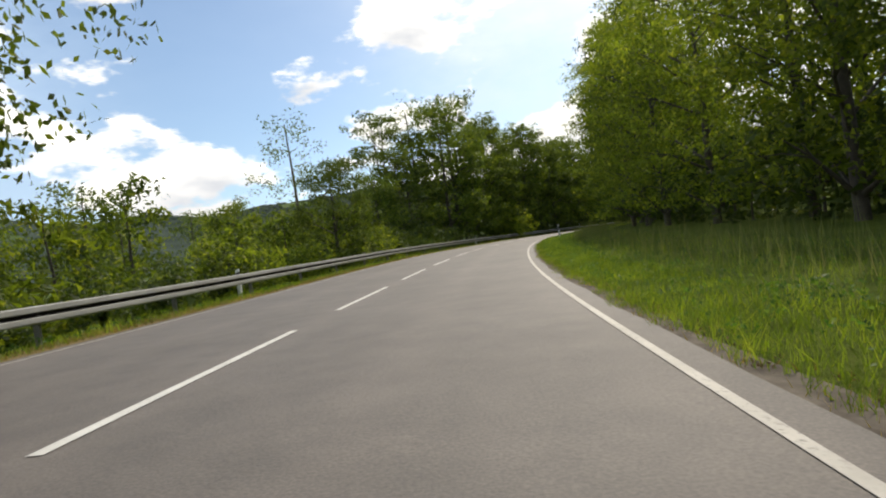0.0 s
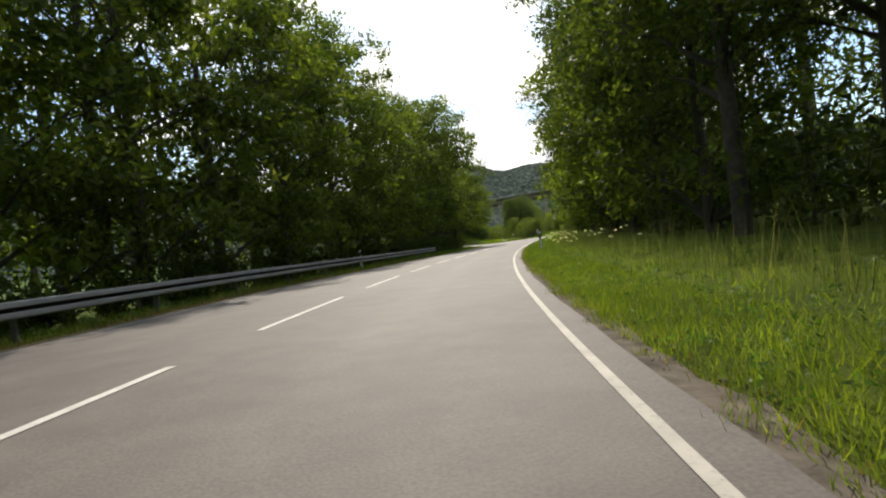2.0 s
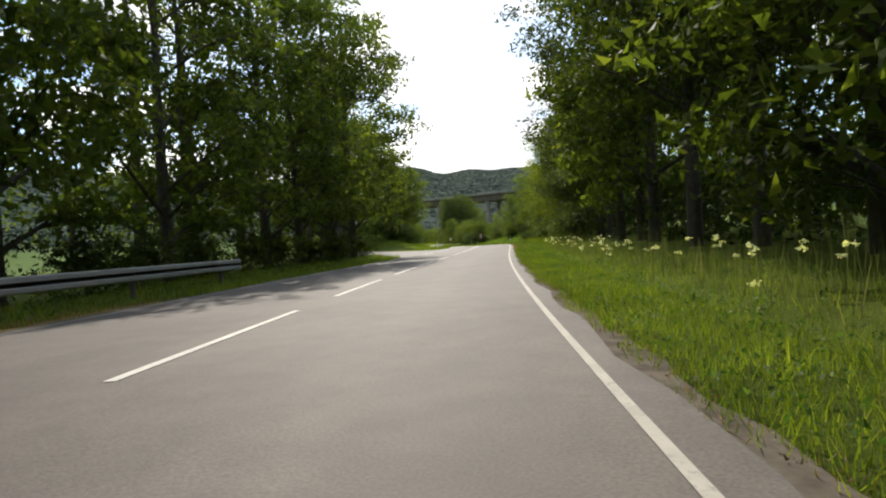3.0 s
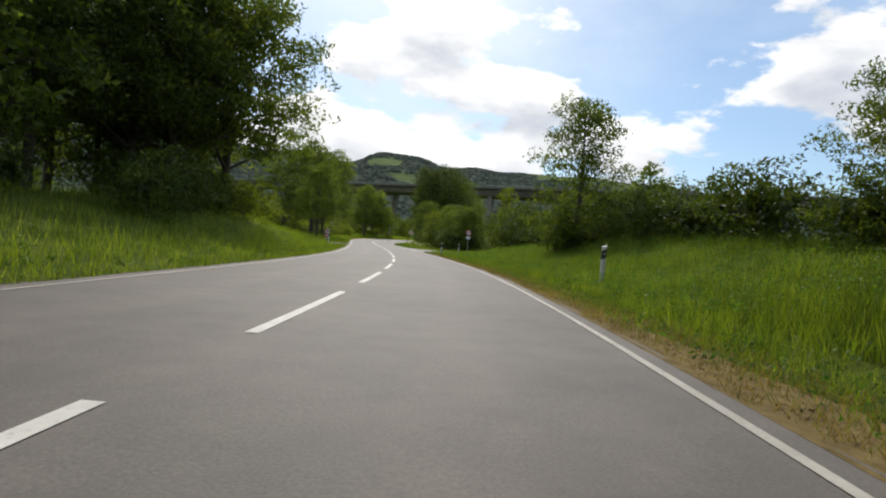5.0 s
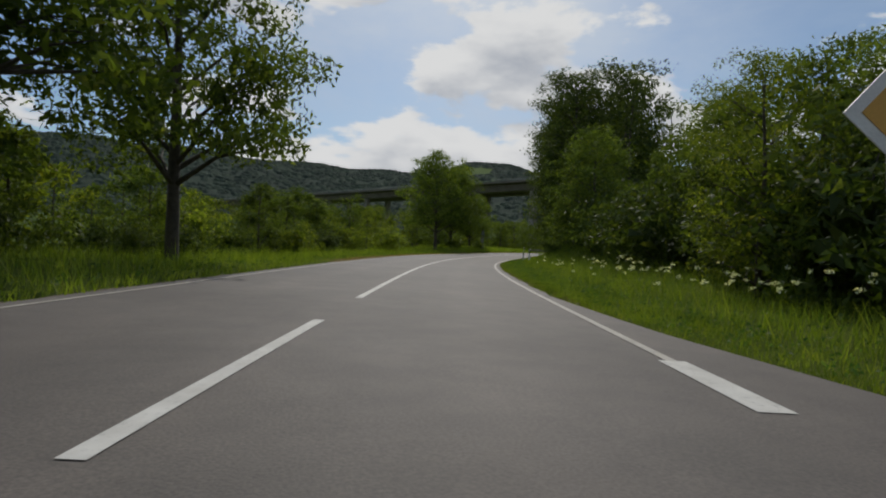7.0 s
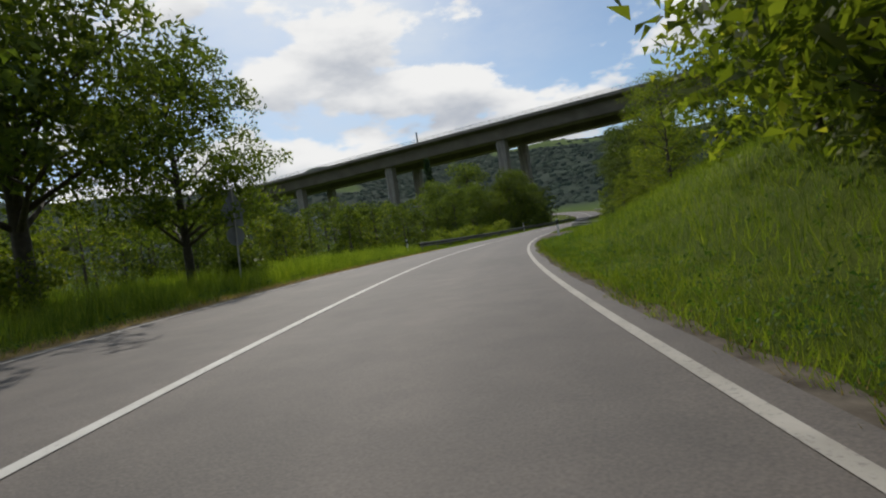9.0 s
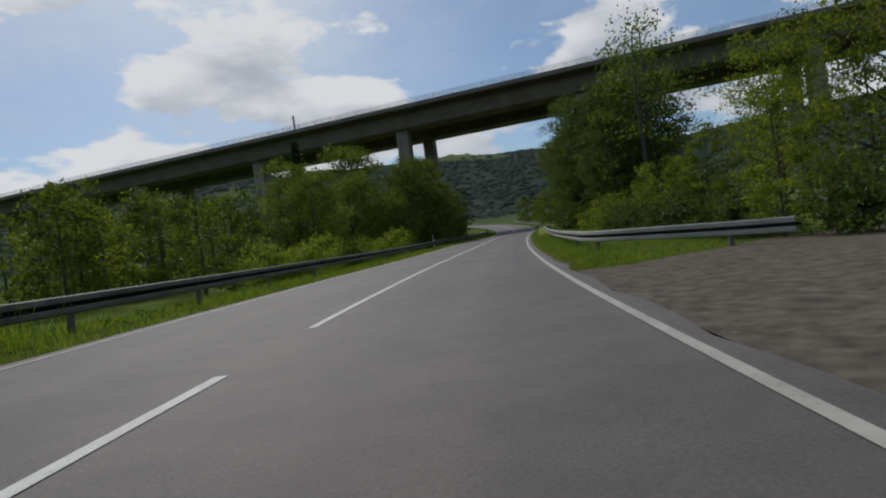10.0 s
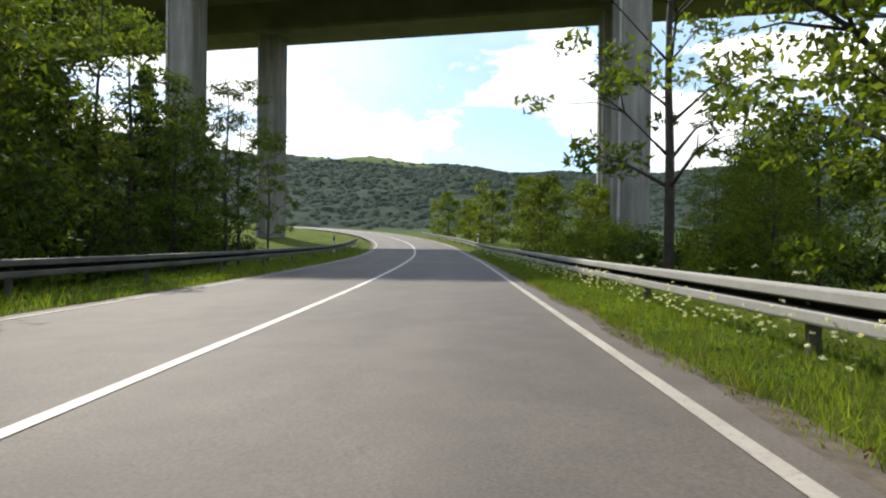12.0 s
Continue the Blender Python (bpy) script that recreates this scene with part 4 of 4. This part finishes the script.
def hills():
    n, k = 700, 34
    V, F, land = [], [], []
    for i in range(n):
        az = radians(75 - 225 * i / (n - 1))
        far = hill_height(az, 400)[3]
        for j in range(k):
            V.append(hill_height(az, 380 + (far - 380 + 90) * (j / (k - 1)) ** 0.8)[:3])
            land.append(open_field(*V[-1]))
    for i in range(n - 1):
        for j in range(k - 1):
            F.append((i * k + j, (i + 1) * k + j, (i + 1) * k + j + 1, i * k + j + 1))
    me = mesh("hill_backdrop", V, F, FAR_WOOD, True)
    me.attributes.new("field", "FLOAT", "POINT").data.foreach_set("value", np.array(land, np.float32))
    tagged(new("hill_backdrop", me), "wooded hills with some green fields closing the valley", "hills", kind="structure")
    rng = random.Random(77)
    V, F = [], []
    while len(V) < 9 * 16000:
        az = radians(rng.uniform(-112, 46))
        x, y, z, far = hill_height(az, rng.uniform(0, 1) ** 0.7 * 780 + 430)
        r = math.hypot(x - 150, y - 280)
        if r > far + 15 or (open_field(x, y, z) > 0.2 and rng.random() > 0.02):
            continue
        w, h, base = rng.uniform(4.6, 8.0), rng.uniform(1.6, 3.6), len(V)
        turn = rng.uniform(0, 6.28)
        for zz, ww in ((-1.0, 1.2), (0.45, 0.75)):
            for q in range(4):
                a = 1.5708 * q + turn + rng.uniform(-0.3, 0.3)
                d = w * ww * rng.uniform(0.75, 1.2)
                V.append((x + math.cos(a) * d, y + math.sin(a) * d, z + h * zz * rng.uniform(0.8, 1.1)))
        V.append((x + rng.uniform(-1, 1), y + rng.uniform(-1, 1), z + h))
        for q in range(4):
            p = (q + 1) % 4
            F += [(base + q, base + p, base + 4 + p, base + 4 + q), (base + 4 + q, base + 4 + p, base + 8)]
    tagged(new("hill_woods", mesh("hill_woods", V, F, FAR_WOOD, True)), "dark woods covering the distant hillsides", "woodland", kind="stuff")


hills()


# ---- grass ----
def blades(rng, s, o, height, width, bend=0.35):
    """Single blades, three corners each."""
    n = len(s)
    base = spot(s, o)
    a = rng.uniform(0, 2 * math.pi, n)
    side = np.stack([np.cos(a), np.sin(a), np.zeros(n)], -1)
    lean = rng.normal(0, bend, (n, 2)) * height[:, None]
    tip = base + np.stack([lean[:, 0], lean[:, 1], height], -1)
    w = (width * rng.uniform(0.7, 1.4, n))[:, None]
    return np.stack([base - side * w - [0, 0, 0.03], base + side * w - [0, 0, 0.03], tip], 1)


def open_ground(s, o):
    """Where grass grows: off the side roads, the path and the drive."""
    ok = np.ones(len(s), bool)
    a = np.abs(o)
    right = o > 0
    near = np.interp(a, [3.3, 3.9, 6.5, 12, 20], [221, 223, 226, 228.5, 229])
    far = np.interp(a, [3.3, 3.9, 5, 9, 16], [254, 246, 239.5, 236, 234.5])
    ok &= ~(right & (s > near - 0.2) & (s < far + 0.2))
    near = np.interp(a, [3.1, 4, 7, 14], [126, 138, 145, 147])
    far = np.interp(a, [3.1, 3.9, 5.2, 9, 16], [176, 168, 161, 155, 153])
    ok &= ~(~right & (s > near) & (s < far))
    near = np.interp(a, [3.6, 4.4, 7, 11, 18], [333, 336, 339, 341, 343])
    far = np.interp(a, [3.6, 4.6, 6.6, 9, 16], [349.5, 349.5, 351, 354, 357])
    ok &= ~(right & (s > near) & (s < far))
    ok &= ~(~right & (s > 222.5) & (s < 231) & (a < 7))
    return ok


def meadow(name, seed, n, side, a, b, o0, o1, h0, h1, w, mat, label, thin=1.6, bend=0.35):
    """Blades scattered along one side; o0 and o1 count from the road's painted edge."""
    rng = np.random.default_rng(seed)
    s = rng.uniform(a, b, n)
    edge = np.where(side > 0, right_edge(s), -left_edge(s))
    out = o0 + (o1 - o0) * rng.uniform(0, 1, n) ** thin
    out = out + np.clip(1.6 - out, 0, 1) * (0.09 * np.sin(s * 1.3) * np.sin(s * 0.31 + 2) + 0.06 * np.sin(s * 4.7 + 1) + 0.05 * np.sin(s * 9.1))
    o = side * (edge + out)
    patch = 0.65 + 0.35 * np.sin(s * 0.9 + o * 1.7) * np.sin(s * 0.37 - o)
    h = (h0 + (h1 - h0) * rng.uniform(0, 1, n)) * patch
    ok = open_ground(s, o)
    if mat is GRASS:
        dry = np.where(side > 0, np.where((s > 140) & (s < 219), 1.2, 0), np.where(s < 112, 0.95, np.where((s > 262) & (s < 344), 1.25, 0)))
        ok &= rng.uniform(0, 1, n) < np.where(dry > 0, np.clip((out - 0.2) / np.maximum(dry, 0.1), 0.1, 1) ** 1.5, 1)
    me = sheets(name, blades(rng, s[ok], o[ok], h[ok], np.full(ok.sum(), w), bend), 3, mat)
    return tagged(new(name, me), label, "grass", kind="stuff")


meadow("grass", 1, 260000, 1, -2, 440, 0.5, 4.8, 0.07, 0.24, 0.004, GRASS, "fresh green grass on the verge", 1.2, 0.45)
meadow("grass", 12, 320000, 1, -2, 440, 0.34, 1.9, 0.04, 0.15, 0.0038, GRASS, "short dense grass beside the asphalt", 1.1, 0.55)
meadow("tall_grass", 13, 60000, 1, 176, 228, 1.2, 8.0, 0.2, 0.55, 0.006, GRASS, "tall rough grass on the bank below the hedge", 1.0, 0.35)
meadow("grass", 2, 140000, -1, 0, 450, 0.4, 5.0, 0.08, 0.32, 0.008, GRASS, "fresh green grass on the verge", 1.5, 0.4)
meadow("tall_grass", 11, 34000, -1, 312, 347, 1.8, 10.0, 0.6, 1.15, 0.009, GRASS, "tall meadow grass beside the road", 1.0, 0.25)
meadow("tall_grass", 3, 9000, 1, 0, 140, 2.3, 4.2, 0.5, 1.15, 0.0055, STALK, "tall seeding grass in front of the wood", 1.0, 0.16)
meadow("tall_grass", 10, 30000, 1, 140, 180, 2.3, 5.0, 0.3, 0.75, 0.007, GRASS, "tall grass and weeds below the trees", 1.0, 0.3)
meadow("tall_grass", 4, 60000, 1, 178, 345, 1.8, 9.0, 0.3, 0.6, 0.007, GRASS, "tall meadow grass on the bank", 1.0, 0.35)
meadow("tall_grass", 5, 52000, -1, 176, 350, 1.6, 14.0, 0.35, 0.85, 0.008, GRASS, "tall meadow grass on the slope", 1.2, 0.3)
meadow("dry_grass", 6, 26000, -1, -10, 112, 0.3, 1.2, 0.04, 0.14, 0.006, DRY, "brown dry grass along the road's edge", 1.0, 0.9)
meadow("dry_grass", 7, 34000, 1, 139, 221, 0.35, 1.5, 0.04, 0.14, 0.006, DRY, "brown dry grass along the road's edge", 1.2, 0.9)
meadow("dry_grass", 8, 12000, -1, 262, 345, 0.35, 1.1, 0.04, 0.14, 0.006, DRY, "brown dry grass along the road's edge", 1.2, 0.9)
meadow("dry_grass", 9, 22000, 1, 0, 440, 0.28, 0.62, 0.02, 0.07, 0.004, DRY, "dry stalks at the edge of the asphalt", 1.0, 0.9)


def weeds(name, seed, n, side, a, b, o0, o1, size, mat, label, lift_up=0.1, spread=0.12):
    """Low broad leaves between the blades."""
    rng = np.random.default_rng(seed)
    s = rng.uniform(a, b, n)
    edge = np.where(side > 0, right_edge(s), -left_edge(s))
    o = side * (edge + rng.uniform(o0, o1, n))
    ok = open_ground(s, o)
    c = spot(s[ok], o[ok], lift_up)
    tagged(new(name, sheets(name, leaf_corners(rng, c, 7, spread, size), 3, mat)), label, "weeds", kind="stuff")


weeds("weeds", 3, 8500, 1, 0, 440, 0.5, 2.0, 0.035, WEED, "low broad-leaved weeds at the grass edge", 0.08, 0.14)
weeds("fallen_leaves", 4, 2200, 1, 0, 440, 0.34, 0.62, 0.022, LITTER, "brown fallen leaves and stalks on the dirt edge", 0.0, 0.08)
weeds("weeds", 5, 5000, 1, 178, 226, 1.6, 7.0, 0.045, WEED, "broad-leaved weeds on the grassy bank", 0.22, 0.2)
weeds("weeds", 1, 4500, 1, 0, 440, 1.4, 4.5, 0.045, WEED, "low broad-leaved weeds among the verge grass")
weeds("weeds", 2, 2600, -1, 0, 450, 0.6, 4.5, 0.06, WEED, "low broad-leaved weeds among the verge grass")


def umbels(name, seed, n, side, a, b, o0, o1, h0, h1, mat, label, spread=0.06, petal=0.035):
    """White flower heads of many small petals on thin stalks."""
    rng = np.random.default_rng(seed)
    s = rng.uniform(a, b, n)
    edge = np.where(side > 0, right_edge(s), -left_edge(s))
    o = side * (edge + rng.uniform(o0, o1, n))
    base = spot(s, o)
    top = base + np.stack([rng.normal(0, 0.05, n), rng.normal(0, 0.05, n), rng.uniform(h0, h1, n)], -1)
    heads = leaf_corners(rng, top, 16, spread, petal)
    bloom = tagged(new(name), label, "flowers", kind="stuff")
    part("petals", sheets("petals", heads, 3, mat), bloom)
    part("stalks", sheets("stalks", np.stack([base - [0.004, 0, 0], base + [0.004, 0, 0], top], 1), 3, GRASS), bloom)


umbels("cow_parsley", 1, 150, 1, 84, 135, 1.6, 3.6, 0.35, 0.7, WHITE_BLOOM, "white cow parsley flowering in the grass")
umbels("cow_parsley", 2, 120, 1, 236, 262, 1.2, 4.2, 0.45, 0.8, WHITE_BLOOM, "white cow parsley flowering at the corner")
umbels("seed_heads", 3, 1500, 1, 376, 440, 0.85, 1.6, 0.14, 0.42, WHITE_BLOOM, "small white seed heads in the grass by the guard rail", 0.02, 0.017)
umbels("cow_parsley", 5, 170, 1, 392, 410, 1.0, 1.6, 0.28, 0.48, WHITE_BLOOM, "white cow parsley flowering below the guard rail", 0.045, 0.02)
umbels("cow_parsley", 4, 110, 1, 376, 440, 1.85, 2.6, 0.4, 0.75, WHITE_BLOOM, "white cow parsley behind the guard rail", 0.05, 0.022)


# ---- delineators and signs ----
def box(x0, x1, y0, y1, z0, z1):
    V = [(x, y, z) for z in (z0, z1) for x, y in ((x0, y0), (x1, y0), (x1, y1), (x0, y1))]
    return V, [(0, 1, 5, 4), (1, 2, 6, 5), (2, 3, 7, 6), (3, 0, 4, 7), (4, 5, 6, 7), (3, 2, 1, 0)]


def delineator():
    """A hollow white post, wedge-topped, with a slanting black band and a reflector."""
    post = tagged(new("delineator_post"), "white roadside post with a black band and reflector", "road post", "delineator posts")
    prof = [(-0.06, -0.05), (0.0, -0.065), (0.06, -0.05), (0.045, 0.05), (-0.045, 0.05)]

    def slab(z0, z1, tilt0, tilt1, grow=0.0):
        V = [(x * (1 + grow), y * (1 + grow), z + x * tl) for z, tl in ((z0, tilt0), (z1, tilt1)) for x, y in prof]
        return V, [(i, (i + 1) % 5, 5 + (i + 1) % 5, 5 + i) for i in range(5)] + [(5, 6, 7, 8, 9)]

    part("shaft", mesh("shaft", *slab(-0.3, 1.0, 0, 0.5), WHITE), post)
    band = part("band", mesh("band", *slab(0.66, 0.9, 0.6, 0.6, 0.04), BLACK), post, "black slanting band")
    V, F = box(-0.013, 0.013, -0.071, -0.066, 0.75, 0.82)
    part("reflector", mesh("reflector", V, F, GLINT), band, "small pale reflector")
    return post


SPOTS = [(40.5, 4.75, -0.12), (96, 4.7, -0.1), (18, -6.3, 0), (58, -6.2, 0), (101, -6.2, 0.1), (185.5, 5.9, 0), (177, -5.2, 0), (217.5, 4.6, 0), (220, -5.0, 0), (240, -6.3, 0), (226, 7.6, 0), (284, 5.6, 0), (293.3, 4.75, -0.08), (343.5, -6.0, 0), (338.5, 4.7, 0), (392, -5.8, 0.2), (446, -5.6, 0.2), (455, 5.6, 0.2)]
DELINEATOR = delineator()
for i, (s, o, h) in enumerate(SPOTS):
    x, y, z = (float(v) for v in spot(s, o, h))
    m = pose(x, y, z, 0, 0, math.degrees(heading(s)))
    if i:
        copy_thing(DELINEATOR, m)
    else:
        DELINEATOR.matrix_basis = m


def tube_mesh(name, r, z0, z1, mat, k=10):
    V = [(r * math.cos(2 * math.pi * j / k), r * math.sin(2 * math.pi * j / k), z) for z in (z0, z1) for j in range(k)]
    F = [(j, (j + 1) % k, k + (j + 1) % k, k + j) for j in range(k)] + [tuple(range(k, 2 * k))]
    return mesh(name, V, F, mat)


def plate(name, outline, y, mat, zc, thick=0.012):
    """A flat plate in the x-z plane round height zc, facing -y."""
    n = len(outline)
    V = [(x, yy, zc + z) for yy in (y, y + thick) for x, z in outline]
    F = [tuple(range(n)), tuple(range(2 * n - 1, n - 1, -1))] + [(i, n + i, n + (i + 1) % n, (i + 1) % n) for i in range(n)]
    return mesh(name, V, F, mat)


def disc(r, k=28):
    return [(r * math.cos(2 * math.pi * i / k), r * math.sin(2 * math.pi * i / k)) for i in range(k)]


def square(a, b):
    return [(-a, -b), (a, -b), (a, b), (-a, b)]


def stand(name, s, o, label, category, height, turn=0.0, tilt=0.0):
    x, y, z = (float(v) for v in spot(s, o))
    ob = tagged(new(name), label, category)
    ob.matrix_world = pose(x, y, z, 0, tilt, math.degrees(heading(s)) + turn)
    part("pole", tube_mesh("pole", 0.03, -0.3, height, STEEL), ob, "grey steel pole")
    return ob


def signs():
    ob = stand("priority_sign", 243.2, 4.5, "yellow and white priority road sign on a steel pole", "traffic sign", 2.1, 0, -3)
    d = lambda r: [(0, -r), (r, 0), (0, r), (-r, 0)]
    board = part("board", plate("board", d(0.36), -0.045, WHITE, 1.95), ob, "white diamond board")
    part("centre", plate("centre", d(0.24), -0.052, AMBER_PAINT, 1.95, 0.006), board, "yellow diamond centre")
    ob = stand("height_sign", 228.6, 9.0, "round red and white sign above a white plate", "traffic sign", 2.5, -12)
    board = part("board", plate("board", disc(0.3), -0.045, RED, 2.25), ob, "red sign ring")
    part("face", plate("face", disc(0.2), -0.052, WHITE, 2.25, 0.006), board, "white sign face")
    part("mark", plate("mark", square(0.07, 0.07), -0.057, BLACK, 2.25, 0.004), board, "dark sign symbol")
    part("lower_plate", plate("lower_plate", square(0.21, 0.16), -0.045, WHITE, 1.72), ob, "white plate")
    ob = stand("marker_post", 236.5, 15.5, "small white plate on a thin post by the hedge", "road post", 1.3)
    part("plate", plate("plate", square(0.1, 0.13), -0.045, WHITE, 1.2), ob)
    # warning signs for the other lane, seen from behind
    ob = stand("warning_sign", 322.8, -6.2, "triangular and round traffic signs seen from their grey backs", "traffic sign", 3.4, 58, 3)
    tri = [(-0.5, -0.4), (0.5, -0.4), (0, 0.47)]
    part("triangle", plate("triangle", tri, 0.04, BACK, 2.85), ob, "dark back of a triangular board")
    part("plate", plate("plate", square(0.33, 0.2), 0.04, BACK, 2.25), ob, "dark back of a square plate")
    part("disc", plate("disc", disc(0.32), 0.04, BACK, 1.72), ob, "dark back of a round board")
    # striped board
    ob = stand("striped_board", 233.2, -5.9, "red and white striped marker board beside the field path", "traffic sign", 1.3, -28)
    board = part("board", plate("board", square(0.2, 0.56), -0.05, WHITE, 0.74, 0.03), ob, "white board")
    for i in range(3):
        z = -0.36 + 0.36 * i
        part("stripe", plate("stripe", [(-0.2, z - 0.1 + 0.1), (0.2, z - 0.1 - 0.1), (0.2, z + 0.1 - 0.1), (-0.2, z + 0.1 + 0.1)], -0.058, RED, 0.74, 0.007), board, "red slanting stripe")


signs()


# ---- viaduct ----
def prism(profile, x0, x1):
    """A solid of a profile in y and z, drawn out along x."""
    n = len(profile)
    V = [(x, y, z) for x in (x0, x1) for y, z in profile]
    F = [(i, (i + 1) % n, n + (i + 1) % n, n + i) for i in range(n)] + [tuple(range(n - 1, -1, -1)), tuple(range(n, 2 * n))]
    return V, F


def viaduct():
    """Two box girders side by side on pairs of columns. Local x runs along the bridge, y away from the first camera."""
    bridge = tagged(new("viaduct"), "long grey concrete motorway viaduct on paired columns crossing the valley", "bridge")
    bridge.matrix_world = pose(211.3, 398.1, 0, 0, 0, -61.4)
    top, bottom, gap = 28.1, 24.2, 15.27
    for y0 in (0.0, gap):
        out = 6.0 if y0 == 0 else 8.4
        prof = [(y0 - out, top), (y0 - out, top - 0.62), (y0 - out + 0.3, top - 0.7), (y0 - 3.1, top - 1.05), (y0 - 2.5, bottom + 0.25), (y0 - 2.3, bottom), (y0 + 2.3, bottom), (y0 + 2.5, bottom + 0.25), (y0 + 3.1, top - 1.05), (y0 + 6.4, top - 0.7), (y0 + 6.7, top - 0.62), (y0 + 6.7, top)]
        deck = part("deck", mesh("deck", *prism(prof, -420, 300), STAINED_SHADED), bridge, "concrete box girder deck")
        for y in (y0 - out + 0.02, y0 + 6.45):
            part("kerb", mesh("kerb", *prism([(y, top), (y, top + 0.22), (y + 0.22, top + 0.22), (y + 0.22, top)], -420, 300), CONCRETE), deck)
    for y0 in (-5.85, gap + 6.55):
        V, F = [], []
        for z in (0.5, 0.78, 1.1):
            v, f = prism([(y0 - 0.035, top + z - 0.035), (y0 + 0.035, top + z - 0.035), (y0 + 0.035, top + z + 0.035), (y0 - 0.035, top + z + 0.035)], -420, 300)
            F += [tuple(i + len(V) for i in q) for q in f]
            V += v
        x = -160
        while x < 200:
            v, f = prism([(y0 - 0.03, top + 0.2), (y0 + 0.03, top + 0.2), (y0 + 0.03, top + 1.1), (y0 - 0.03, top + 1.1)], x, x + 0.07)
            F += [tuple(i + len(V) for i in q) for q in f]
            V += v
            x += 2.0
        part("railing", mesh("railing", V, F, STEEL), bridge, "steel bridge railing")
    V, F = prism([(-5.95, top), (-5.75, top), (-5.75, top + 3.2), (-5.95, top + 3.2)], -23.2, -22.85)
    part("mast", mesh("mast", V, F, BACK), bridge, "short dark mast on the railing")
    prof = [(-1.3, -1.05), (-1.15, -1.2), (1.15, -1.2), (1.3, -1.05), (1.3, 1.05), (1.15, 1.2), (-1.15, 1.2), (-1.3, 1.05)]
    V = [(a, b, z) for z in (-8.0, bottom + 0.1) for a, b in prof]
    F = [(k, (k + 1) % 8, 8 + (k + 1) % 8, 8 + k) for k in range(8)] + [tuple(range(8, 16))]
    col = mesh("column", V, F, CONCRETE)
    pipe = tube_mesh("downpipe", 0.11, -8.0, bottom + 0.6, STEEL)
    for i in range(-6, 6):
        for y in (0.0, gap):
            column = part("column", col, bridge)
            column.matrix_local = pose(37.87 * i, y, 0)
            part("downpipe", pipe, column, "pale grey drain pipe").matrix_local = pose(-0.95, -1.34, 0)


viaduct()
